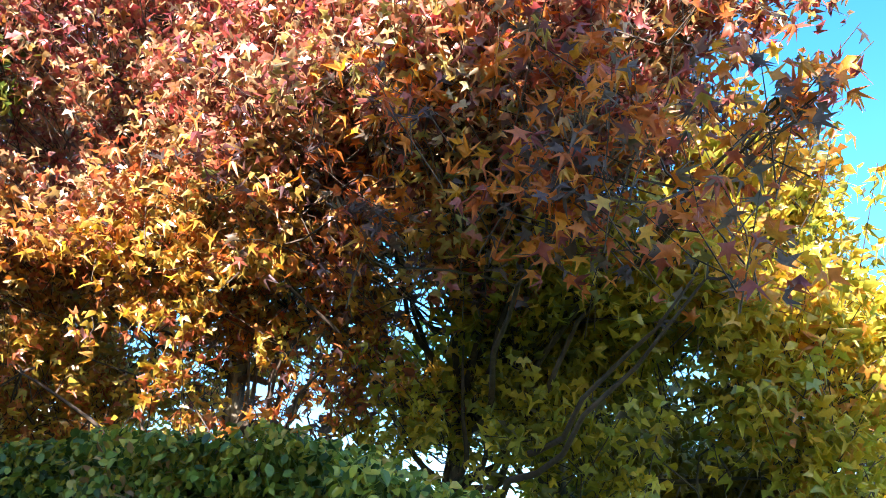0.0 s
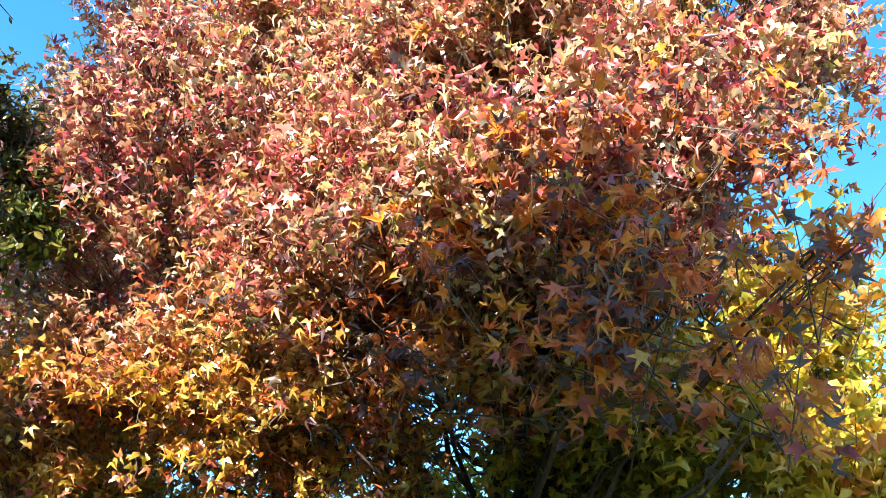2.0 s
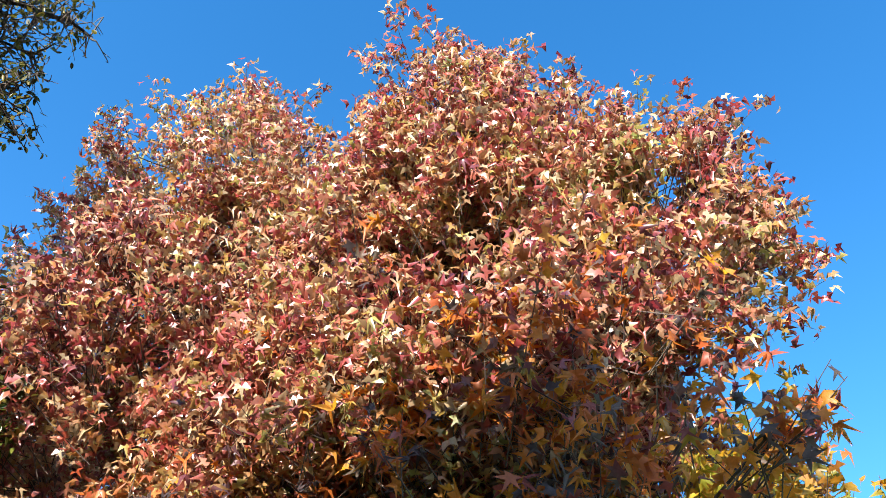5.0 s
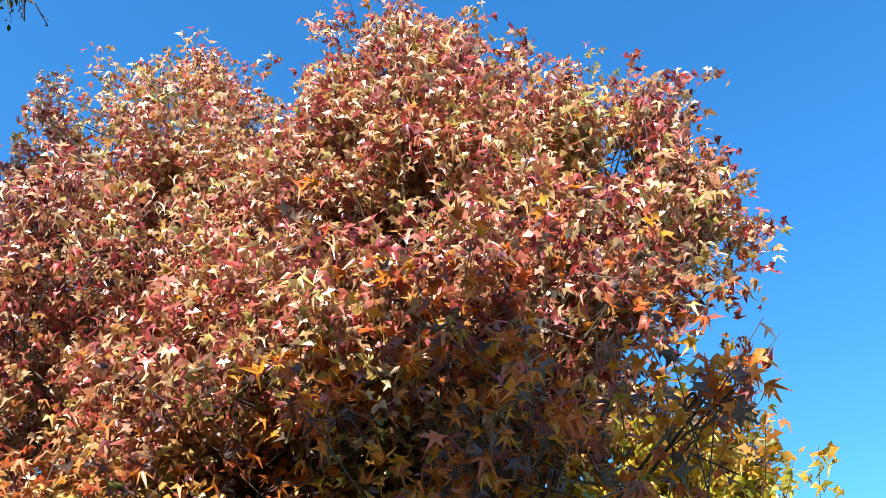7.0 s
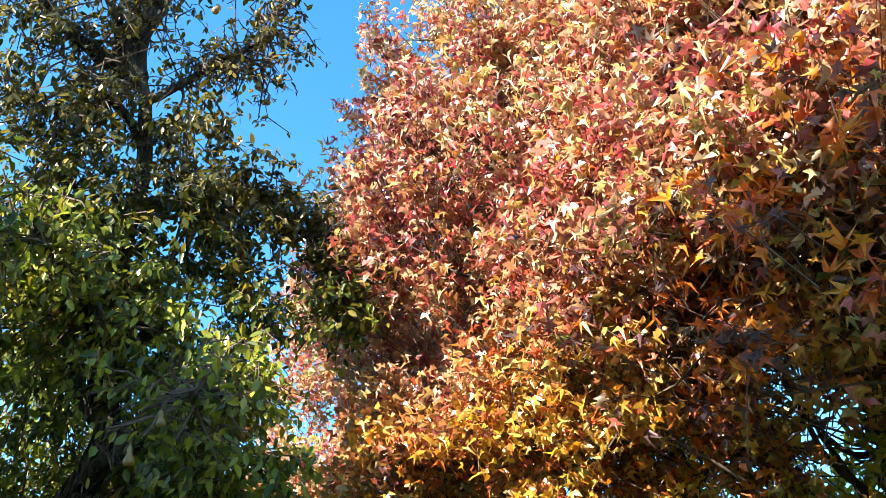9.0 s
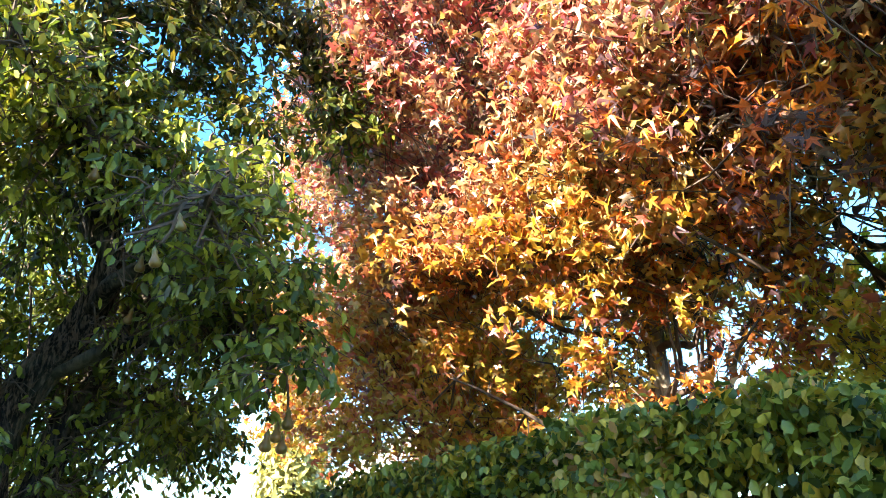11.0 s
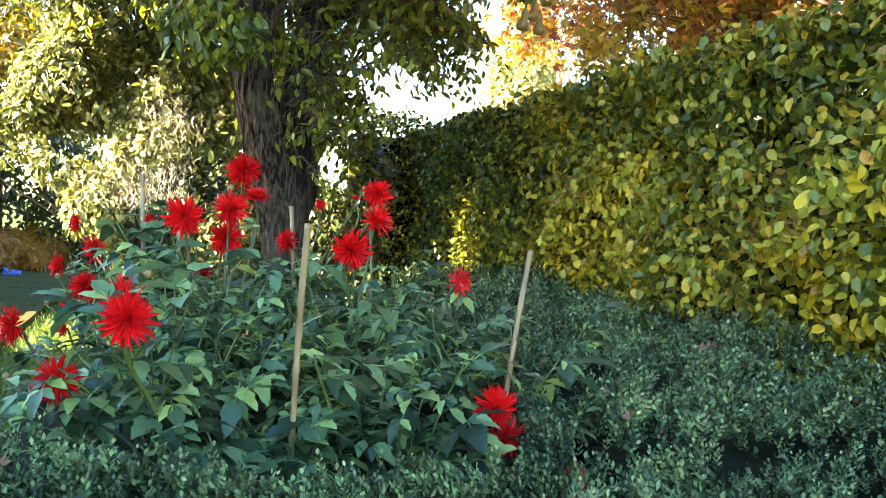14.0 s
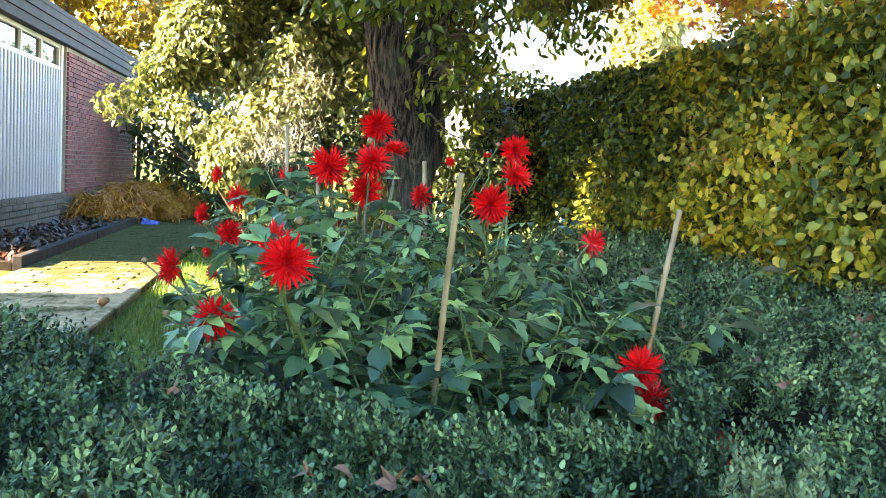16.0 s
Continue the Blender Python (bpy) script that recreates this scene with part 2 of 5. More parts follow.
M_RUST = plain_material("rust brown dead leaf", (0.19, 0.068, 0.026), (0.09, 0.048, 0.03), 0.6, 40, by_object=0.7)
M_TIMBER = plain_material("weathered edging timber", (0.020, 0.018, 0.017), (0.045, 0.041, 0.036), 0.85, 10, bump=0.6, gloss=0.2)
M_PANEL = plain_material("white painted board", (0.44, 0.455, 0.50), (0.38, 0.395, 0.435), 0.45, 3, bump=0.05)
M_FASCIA = plain_material("grey fascia board", (0.085, 0.087, 0.094), (0.065, 0.067, 0.072), 0.8, 4, bump=0.1, gloss=0.15)
M_FRAME = plain_material("white window frame", (0.72, 0.71, 0.66), (0.62, 0.61, 0.56), 0.45, 5, bump=0.05)
M_BLUE = plain_material("blue plastic sheet", (0.05, 0.11, 0.42), (0.03, 0.07, 0.30), 0.3, 10)
M_WALL = plain_material("house plaster", (0.42, 0.40, 0.36), (0.36, 0.34, 0.31), 0.9, 2, bump=0.3)
M_TILE = plain_material("roof tile", (0.20, 0.08, 0.05), (0.13, 0.06, 0.04), 0.8, 6, bump=0.4)
M_PALEROOF = plain_material("pale far roof", (0.62, 0.60, 0.58), (0.52, 0.50, 0.49), 0.7, 1.5)

sh = Shader("brick")
tone = sh.each()
isl = sh.island()
sh.set(Base_Color=sh.mix(sh.maths("MULTIPLY", sh.noise(30, 4), 0.5), sh.ramp(sh.maths("FRACT", sh.maths("ADD", tone, isl)), [(0.0, (0.15, 0.045, 0.045)), (0.5, (0.25, 0.078, 0.072)), (1.0, (0.32, 0.115, 0.10))]), (0.12, 0.06, 0.055)), Roughness=0.85)
sh.bump(sh.noise(90, 4), 0.5, 0.004)
M_BRICK = sh.mat
M_MORTAR = plain_material("mortar", (0.40, 0.36, 0.33), (0.30, 0.27, 0.25), 0.95, 12, bump=0.4)
M_PLINTH = plain_material("plinth brick", (0.13, 0.115, 0.095), (0.085, 0.078, 0.065), 0.9, 14, bump=0.5, by_object=0.35)

sh = Shader("window glass")
sh.set(Base_Color=(0.012, 0.014, 0.016), Roughness=0.04, Specular_IOR_Level=0.5)
M_GLASS = sh.mat

sh = Shader("lawn ground")
n1, n2 = sh.noise(0.8, 4), sh.noise(22, 5)
sh.set(Base_Color=sh.mix(sh.ramp(n2, [(0.35, (0, 0, 0)), (0.7, (1, 1, 1))]), sh.ramp(n1, [(0.3, (0.035, 0.065, 0.016)), (0.7, (0.06, 0.10, 0.022))]), (0.09, 0.13, 0.03)), Roughness=0.95, Specular_IOR_Level=0.1)
sh.bump(n2, 0.8, 0.03)
M_LAWN = sh.mat

sh = Shader("mossy and shade-darkened paving brick")
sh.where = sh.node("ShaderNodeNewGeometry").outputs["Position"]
# real moss, thickened from x -8.2 on to darken the path's shaded stretch
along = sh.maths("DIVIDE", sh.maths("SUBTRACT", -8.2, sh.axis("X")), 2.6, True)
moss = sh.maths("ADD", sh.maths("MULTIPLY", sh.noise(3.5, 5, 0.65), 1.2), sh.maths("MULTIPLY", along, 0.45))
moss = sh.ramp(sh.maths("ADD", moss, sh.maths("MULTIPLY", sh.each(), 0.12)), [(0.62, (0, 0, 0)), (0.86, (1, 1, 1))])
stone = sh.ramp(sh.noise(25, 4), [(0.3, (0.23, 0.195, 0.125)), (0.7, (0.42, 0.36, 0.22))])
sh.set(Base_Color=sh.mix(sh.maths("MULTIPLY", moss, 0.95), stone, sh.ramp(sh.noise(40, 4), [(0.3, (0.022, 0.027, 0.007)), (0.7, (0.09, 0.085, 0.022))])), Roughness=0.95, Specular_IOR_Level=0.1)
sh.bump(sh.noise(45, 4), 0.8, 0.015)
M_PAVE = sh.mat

# ---- mesh helpers ----
Z0 = 0.38  # the garden's ground


def mesh_of(name, verts, faces, material, smooth=False):
    me = bpy.data.meshes.new(name)
    me.from_pydata([tuple(v) for v in verts], [], [tuple(f) for f in faces])
    me.materials.append(material)
    if smooth:
        me.polygons.foreach_set("use_smooth", [True] * len(me.polygons))
    me.update()
    return me


def scattered(name, template, mats, material, smooth=False):
    """One mesh with a copy of the template (verts, faces) at each 4 x 4 matrix of mats."""
    tv, tf = np.array(template[0], float), template[1]
    mats = np.asarray(mats, float)
    n, k = len(mats), len(tv)
    v = np.einsum("nij,kj->nki", mats[:, :3, :3], tv) + mats[:, None, :3, 3]
    flat = np.concatenate([np.array(f) for f in tf])
    sizes = np.array([len(f) for f in tf])
    loops = (flat[None, :] + (np.arange(n) * k)[:, None]).ravel()
    totals = np.tile(sizes, n)
    me = bpy.data.meshes.new(name)
    me.vertices.add(n * k), me.loops.add(len(loops)), me.polygons.add(len(totals))
    me.vertices.foreach_set("co", v.ravel())
    me.loops.foreach_set("vertex_index", loops)
    me.polygons.foreach_set("loop_start", np.concatenate([[0], np.cumsum(totals)[:-1]]))
    if smooth:
        me.polygons.foreach_set("use_smooth", np.ones(len(totals), bool))
    me.materials.append(material)
    me.update(calc_edges=True)
    return me


def joined(name, meshes):
    """Merges meshes that share one material into one."""
    bm = bmesh.new()
    for m in meshes:
        bm.from_mesh(m)
    out = bpy.data.meshes.new(name)
    bm.to_mesh(out)
    bm.free()
    out.materials.append(meshes[0].materials[0])
    for m in meshes:
        bpy.data.meshes.remove(m)
    return out


def empty(name, place, label, category, group="", kind=""):
    ob = new(name)
    ob.location = place
    ob.empty_display_size = 0.1
    return tagged(ob, label, category, group, kind)


def part(name, me, parent, label="", at=None):
    """A mesh as one part under a thing or part; its verts are in world places unless a pose is given."""
    ob = new(name, me)
    ob.parent = parent
    base = Matrix.Translation(parent.location) if parent.parent is None else Matrix.Translation(parent.parent.location) @ parent.matrix_basis
    ob.matrix_basis = base.inverted() @ (at if at is not None else Matrix.Identity(4))
    if label:
        ob["label"] = label
    return ob


def thing(name, me, label, category, group="", kind=""):
    return tagged(new(name, me), label, category, group, kind)


def frames_of(z_axis, spin, size, place):
    """Matrices whose z looks along z_axis, turned about it by spin, scaled and moved."""
    z = z_axis / (np.linalg.norm(z_axis, axis=1, keepdims=True) + 1e-9)
    ref = np.where(np.abs(z[:, 2:3]) < 0.95, np.array([[0, 0, 1.0]]), np.array([[1.0, 0, 0]]))
    x = np.cross(ref, z)
    x /= np.linalg.norm(x, axis=1, keepdims=True) + 1e-9
    y = np.cross(z, x)
    c, s = np.cos(spin)[:, None], np.sin(spin)[:, None]
    m = np.zeros((len(z), 4, 4))
    size = np.asarray(size, float)[:, None]
    m[:, :3, 0], m[:, :3, 1], m[:, :3, 2] = (x * c + y * s) * size, (y * c - x * s) * size, z * size
    m[:, :3, 3], m[:, 3, 3] = place, 1
    return m


def tube(points, radii, sides=8, wobble=0.0, closed=True, ridges=0.0):
    """Verts and faces of a tapering tube along the points."""
    pts = [Vector(p) for p in points]
    verts, faces = [], []
    ref = Vector((0.3, 1, 0.2))
    for i, p in enumerate(pts):
        way = (pts[min(i + 1, len(pts) - 1)] - pts[max(i - 1, 0)]).normalized()
        x = way.cross(ref).normalized()
        y = way.cross(x)
        for k in range(sides):
            a = 2 * math.pi * k / sides
            r = radii[i] * (1 + wobble * noise.noise((p.x * 3 + math.cos(a) * 1.3, p.y * 3 + math.sin(a) * 1.3, p.z * 2.2)))
            if ridges:
                r *= 1 - ridges * abs(noise.noise((math.cos(a) * 5.5, math.sin(a) * 5.5, p.z * 1.6))) - ridges * 0.6 * abs(noise.noise((math.cos(a) * 12, math.sin(a) * 12, p.z * 5.0)))
            verts.append(p + x * (r * math.cos(a)) + y * (r * math.sin(a)))
    for i in range(len(pts) - 1):
        for k in range(sides):
            faces.append((i * sides + k, i * sides + (k + 1) % sides, (i + 1) * sides + (k + 1) % sides, (i + 1) * sides + k))
    if closed:
        faces.append(tuple(range(sides))[::-1])
        faces.append(tuple((len(pts) - 1) * sides + k for k in range(sides)))
    return verts, faces


def many(pieces):
    """Joins (verts, faces) pairs."""
    verts, faces = [], []
    for v, f in pieces:
        o = len(verts)
        verts.extend(v)
        faces.extend(tuple(i + o for i in q) for q in f)
    return verts, faces


def box_piece(x0, y0, z0, x1, y1, z1, bevel=0.0):
    """A box with its upright edges and top rim cut by a small bevel."""
    b = bevel
    if not b:
        v = [(x, y, z) for z in (z0, z1) for x, y in ((x0, y0), (x1, y0), (x1, y1), (x0, y1))]
        return v, [(3, 2, 1, 0), (4, 5, 6, 7), (0, 1, 5, 4), (1, 2, 6, 5), (2, 3, 7, 6), (3, 0, 4, 7)]
    ring = lambda d, z: [(x0 + d, y0 + b + d, z), (x0 + b + d, y0 + d, z), (x1 - b - d, y0 + d, z), (x1 - d, y0 + b + d, z), (x1 - d, y1 - b - d, z), (x1 - b - d, y1 - d, z), (x0 + b + d, y1 - d, z), (x0 + d, y1 - b - d, z)]
    v = ring(0, z0) + ring(0, z1 - b) + ring(b, z1)
    f = [tuple(range(8))[::-1], tuple(range(16, 24))]
    for o in (0, 8):
        f += [(o + k, o + (k + 1) % 8, o + 8 + (k + 1) % 8, o + 8 + k) for k in range(8)]
    return v, f


def bent(points, steps=6, sway=0.0):
    """A smooth line through the points (Catmull-Rom), with a little sway."""
    p = [Vector(q) for q in points]
    p = [p[0] * 2 - p[1]] + p + [p[-1] * 2 - p[-2]]
    out = []
    for i in range(1, len(p) - 2):
        for k in range(steps):
            t = k / steps
            a, b, c, d = p[i - 1], p[i], p[i + 1], p[i + 2]
            q = 0.5 * (2 * b + (c - a) * t + (2 * a - 5 * b + 4 * c - d) * t * t + (3 * b - a - 3 * c + d) * t ** 3)
            if sway and (i, k) != (1, 0):
                q = q + Vector(noise.noise_vector(q * 1.7)) * sway
            out.append(q)
    return out + [p[-2]]


# ---- leaf shapes, about 1 unit long, stalk at the origin, blade along +y, face up +z ----


def star_leaf(droop, fold=0.0, slim=0.17):
    """Five pointed lobes round the stalk's end; fold lifts the sides, droop lets the tips hang."""
    v, f = [(0, 0.36, 0.03)], []
    lobes = [(-126, 0.54), (-60, 0.72), (0, 0.82), (60, 0.72), (126, 0.54)]
    notch = [-180, -94, -30, 30, 94]
    for i, a in enumerate(notch):
        r = slim if i else 0.26
        x = math.sin(radians(a)) * r
        v.append((x, 0.36 + math.cos(radians(a)) * r, abs(x) * fold))
    for i, (a, r) in enumerate(lobes):
        d = droop * (0.6 + 0.5 * ((i * 7) % 5) / 4)
        x = math.sin(radians(a)) * r
        v.append((x, 0.36 + math.cos(radians(a)) * r, abs(x) * fold - d))
    for i in range(5):
        f.append((0, 1 + i, 6 + i, 1 + (i + 1) % 5))
    return v, f


def oval_leaf(width, droop, fold=0.12, teeth=0.0):
    rows = [(0.0, 0.0), (0.18, 0.72), (0.42, 1.0), (0.70, 0.72), (1.0, 0.0)]
    v, f = [], []
    for y, w in rows:
        z = -droop * y * y
        v.append((0, y, z))
        if w:
            v.append((-w * width / 2, y + teeth * w, z + fold * w * width))
            v.append((w * width / 2, y + teeth * w, z + fold * w * width))
    # middle points: 0, 1, 4, 7, 10; left: 2, 5, 8; right: 3, 6, 9
    f = [(0, 1, 2), (0, 3, 1), (1, 4, 5, 2), (1, 3, 6, 4), (4, 7, 8, 5), (4, 6, 9, 7), (7, 10, 8), (7, 9, 10)]
    return v, f


def slim_leaf(width, droop, fold):
    v = [(0, 0, 0)]
    for y, w in ((0.3, 0.95), (0.66, 0.80)):
        z = -droop * y * y
        v += [(-w * width / 2, y, z + fold * w * width), (0, y, z), (w * width / 2, y, z + fold * w * width)]
    v.append((0, 1, -droop))
    return v, [(0, 2, 1), (0, 3, 2), (1, 2, 5, 4), (2, 3, 6, 5), (4, 5, 7), (5, 6, 7)]


def trefoil_leaf(droop, fold, slim=0.27):
    """A small star leaf far off: the three long lobes and the short base."""
    v = [(0, 0.3, 0.02), (-0.26, 0.05, 0.2 * fold), (0.26, 0.05, 0.2 * fold), (-slim * 0.55, 0.3 + slim, slim * 0.5 * fold), (slim * 0.55, 0.3 + slim, slim * 0.5 * fold)]
    v += [(-0.66, 0.56, 0.6 * fold - droop), (0, 1.15, -droop * 1.2), (0.66, 0.56, 0.6 * fold - droop * 0.8)]
    return v, [(0, 3, 5, 1), (0, 4, 6, 3), (0, 2, 7, 4)]


def creased_leaf(width, droop, fold):
    """A small oval leaf creased along its rib."""
    w = width / 2
    v = [(0, 0, 0), (-w * 0.9, 0.3, fold * w - droop * 0.1), (-w * 0.85, 0.68, fold * w - droop * 0.45), (0, 1, -droop), (w * 0.85, 0.68, fold * w - droop * 0.45), (w * 0.9, 0.3, fold * w - droop * 0.1)]
    return v, [(0, 3, 2, 1), (0, 5, 4, 3)]


STAR = [star_leaf(0.15, 0.3, 0.24), star_leaf(0.45, 0.9, 0.22), star_leaf(0.6, 0.4, 0.22), star_leaf(0.35, 1.5, 0.24), star_leaf(0.8, -0.4, 0.22), star_leaf(0.5, 2.2, 0.24)]
TREFOIL = [trefoil_leaf(0.15, 0.3), trefoil_leaf(0.45, 0.9), trefoil_leaf(0.6, 0.4, 0.30), trefoil_leaf(0.35, 1.5), trefoil_leaf(0.8, -0.4, 0.30), trefoil_leaf(0.5, 2.2)]
PEARLEAF = [creased_leaf(0.50, d, f) for d, f in ((0.1, 0.3), (0.4, 0.5), (0.25, -0.3))]
HORNBEAM = [creased_leaf(0.72, d, f) for d, f in ((0.05, 0.15), (0.30, 0.5), (0.5, 0.2), (-0.15, 0.6), (0.2, -0.35))]
LONGLEAF = [slim_leaf(0.5, d, 0.16) for d in (0.15, 0.4)]


def box_sprig(rng, pairs=5, full=True):
    """A little upright shoot of box with its pairs of small leaves."""
    v, f = [], []
    for i in range(pairs * 2 + 1):
        h = 0.2 + 0.8 * (i // 2) / pairs
        a = (i // 2) * 1.6 + (i % 2) * math.pi + rng.uniform(-0.4, 0.4)
        out = rng.uniform(0.45, 0.85) if i < pairs * 2 else 0.15
        ln, w = rng.uniform(0.24, 0.36) * (1.15 - 0.35 * h), rng.uniform(0.062, 0.085)
        d = np.array([math.cos(a) * out, math.sin(a) * out, math.sqrt(max(0.05, 1 - out * out))])
        side = np.array([-math.sin(a), math.cos(a), 0])
        lift = np.cross(d, side) * -0.45 * w
        b = np.array([0, 0, h])
        o = len(v)
        if full:
            v += [b, b + d * ln * 0.35 - side * w + lift, b + d * ln * 0.75 - side * w * 0.8 + lift, b + d * ln, b + d * ln * 0.75 + side * w * 0.8 + lift, b + d * ln * 0.35 + side * w + lift]
            f += [(o, o + 1, o + 2, o + 3), (o, o + 3, o + 4, o + 5)]
        else:
            v += [b, b + d * ln * 0.55 - side * w * 1.1, b + d * ln, b + d * ln * 0.55 + side * w * 1.1]
            f.append((o, o + 1, o + 2, o + 3))
    return np.array(v), f


# ---- ground ----


def ground():
    n, verts, faces = 60, [], []
    side = [math.copysign(abs(t) ** 3, t) * 600 for t in np.linspace(-1, 1, n)]
    for y in side:
        for x in side:
            verts.append((x - 6, y, Z0 - 0.004 + 0.012 * noise.noise((x * 0.6, y * 0.6, 0))))
    for j in range(n - 1):
        for i in range(n - 1):
            faces.append((j * n + i, j * n + i + 1, (j + 1) * n + i + 1, (j + 1) * n + i))
    thing("ground", mesh_of("ground", verts, faces, M_LAWN, True), "short green autumn lawn and garden ground", "ground", kind="structure")


ground()


def leaves_in(points, normals, size, templates, rng, hang=0.5, jitter=0.6):
    """Matrices for leaves at the points, split among the templates; blades look along normals, tips hang down by hang."""
    n = len(points)
    z = normals + rng.normal(0, jitter, (n, 3))
    z /= np.linalg.norm(z, axis=1, keepdims=True) + 1e-9
    down = np.tile([0, 0, -1.0], (n, 1)) * hang + rng.normal(0, 0.6, (n, 3))
    y = down - (down * z).sum(1, keepdims=True) * z
    y /= np.linalg.norm(y, axis=1, keepdims=True) + 1e-9
    x = np.cross(y, z)
    s = size * rng.uniform(0.7, 1.2, n)
    m = np.zeros((n, 4, 4))
    m[:, :3, 0], m[:, :3, 1], m[:, :3, 2] = x * s[:, None], y * s[:, None], z * s[:, None]
    m[:, :3, 3], m[:, 3, 3] = points, 1
    which = rng.integers(0, len(templates), n)
    return [m[which == k] for k in range(len(templates))]


def foliage(name, points, normals, size, templates, material, rng, hang=0.5, jitter=0.6):
    sets = leaves_in(points, normals, size, templates, rng, hang, jitter)
    return joined(name, [scattered(name, t, m, material) for t, m in zip(templates, sets) if len(m)])


def leafy(parent, name, points, normals, size, templates, material, rng, hang, jitter, near):
    """Foliage as one mesh, but for up to 300 leaves in the near stretch, which are parts of their own."""
    rest = []
    for t, m in zip(templates, leaves_in(points, normals, size, templates, rng, hang, jitter)):
        close = np.flatnonzero(near(m[:, 0, 3], m[:, 1, 3], m[:, 2, 3]))[: 300 // len(templates)]
        shape = mesh_of("leaf", *t, material)
        for i in close:
            part("leaf", shape, parent, "", Matrix(m[i].tolist()))
        left = np.delete(m, close, axis=0)
        if len(left):
            rest.append(scattered(name, t, left, material))
    return part(name, joined(name, rest), parent)


def lumpy(points, scale, seed):
    return np.array([noise.noise((p[0] * scale + seed, p[1] * scale, p[2] * scale)) for p in points])


# ---- sweetgum trees ----


def sweetgum(place, lean, crowns, material, shoots, leaf, seed, label, fork=4.2, near=lambda x, y, z: y < 4.3):
    """A sweetgum: trunk with limbs into each lobe of the crown, upright twigs, star-shaped leaves along the twigs.
    crowns: lobes (x, y, z, rx, ry, rz), with a seventh value for low front boughs, whose leaves are larger."""
    rng = np.random.default_rng(seed)
    tree = empty("sweetgum_tree", (*place, Z0), label, "tree", "sweetgum row behind the hedge")
    x, y = place
    top = max(c[2] + c[5] * 0.75 for c in crowns)
    spine = bent([(x, y, Z0 - 0.1), (x + lean * 0.3, y, 1.6), (x + lean * 0.7, y - 0.05, fork), (x + lean, y - 0.1, fork + (top - fork) * 0.5), (x + lean * 1.2, y - 0.1, top)], 6, 0.05)
    rad = [0.125 * (1 - 0.93 * (i / (len(spine) - 1)) ** 0.8) + 0.01 for i in range(len(spine))]
    rad[0] *= 1.35
    part("trunk", mesh_of("trunk", *tube(spine, rad, 10, 0.25), M_GUMBARK, True), tree)
    limbs, twigs, pts, nor = [], [], [], []
    bough_pts, bough_nor = [], []
    total = sum(c[3] * c[4] * c[5] for c in crowns)
    for cx, cy, cz, rx, ry, rz, *front in crowns:
        n = max(10, int((0.62 if front else 1.0) * shoots * rx * ry * rz / total))
        to_pts, to_nor = (bough_pts, bough_nor) if front else (pts, nor)
        # limbs leave the spine below the lobe
        hubs = []
        for k in range(max(2, n // 110)):
            d = rng.normal(0, 1, 3)
            d /= np.linalg.norm(d)
            end = np.array([cx, cy, cz]) + d * np.array([rx, ry, rz]) * rng.uniform(0.6, 0.98)
            h = max(2.5, min(end[2] - rng.uniform(0.5, 1.6), top - 0.6))
            j = min(range(len(spine)), key=lambda q: abs(spine[q].z - h))
            a = spine[j]
            mid = Vector((a.x * 0.55 + end[0] * 0.45, a.y * 0.55 + end[1] * 0.45, a.z * 0.6 + end[2] * 0.4 + rng.uniform(-0.3, 0.1)))
            line = bent([a, mid, end], 5, 0.14)
            r0 = min(rad[j] * 0.5, 0.034)
            limbs.append(tube(line, [r0 * (1 - 0.8 * i / (len(line) - 1)) for i in range(len(line))], 6))
            hubs.extend([np.array(q) for q in line[3:]])
        d = rng.normal(0, 1, (n * 3, 3))
        d /= np.linalg.norm(d, axis=1, keepdims=True)
        q = d * (rng.uniform(0.35, 1.0, (n * 3, 1)) ** 0.55)
        q = np.array([cx, cy, cz]) + q * np.array([rx, ry, rz])
        keep = (lumpy(q, 0.95, seed) + rng.uniform(-0.25, 0.25, len(q)) > -0.18) & (lumpy(q, 2.4, seed + 5) > -0.04)
        q, d = q[keep][:n], d[keep][:n]
        for p, o in zip(q, d):
            ln = rng.uniform(0.25, 0.62) if o[2] < 0.45 or rng.uniform() < 0.72 else rng.uniform(0.7, 1.05)
            way = o * 0.55 + np.array([0, 0, 0.6]) + rng.normal(0, 0.34, 3)
            way /= np.linalg.norm(way)
            e = p + way * ln
            s = p - way * 0.25 + rng.normal(0, 0.05, 3)
            twigs.append(tube([s, (s + e) / 2 + rng.normal(0, 0.03, 3), e], [0.005, 0.004, 0.002], 3, 0, False))
            m = int(rng.integers(*((9, 16) if front else (20, 32))) * max(1, ln / 0.6))
            t = np.sort(rng.uniform(0, 1, m)) ** 0.8
            side = rng.normal(0, 1, (m, 3))
            side -= (side @ way)[:, None] * way
            side /= np.linalg.norm(side, axis=1, keepdims=True) + 1e-9
            to_pts.append(p + way * ln * t[:, None] + side * rng.uniform(0.02, 0.15, (m, 1)))
            to_nor.append(side * 0.95 + o * 0.3 + np.array([0, -0.12, 0.22]))
        for p in q[:: 6]:
            if hubs:
                h = min(hubs, key=lambda u: ((u - p) ** 2).sum())
                if ((h - p) ** 2).sum() < 2.2:
                    line = bent([h, (h * 0.6 + p * 0.4) + rng.normal(0, 0.06, 3), (h * 0.25 + p * 0.75) + rng.normal(0, 0.05, 3), p], 2, 0.06)
                    twigs.append(tube(line, [0.010 - 0.006 * i / (len(line) - 1) for i in range(len(line))], 3, 0, False))
    pts, nor = np.concatenate(pts), np.concatenate(nor)
    for limb in limbs:
        part("limb", mesh_of("limb", *limb, M_TWIG, True), tree)
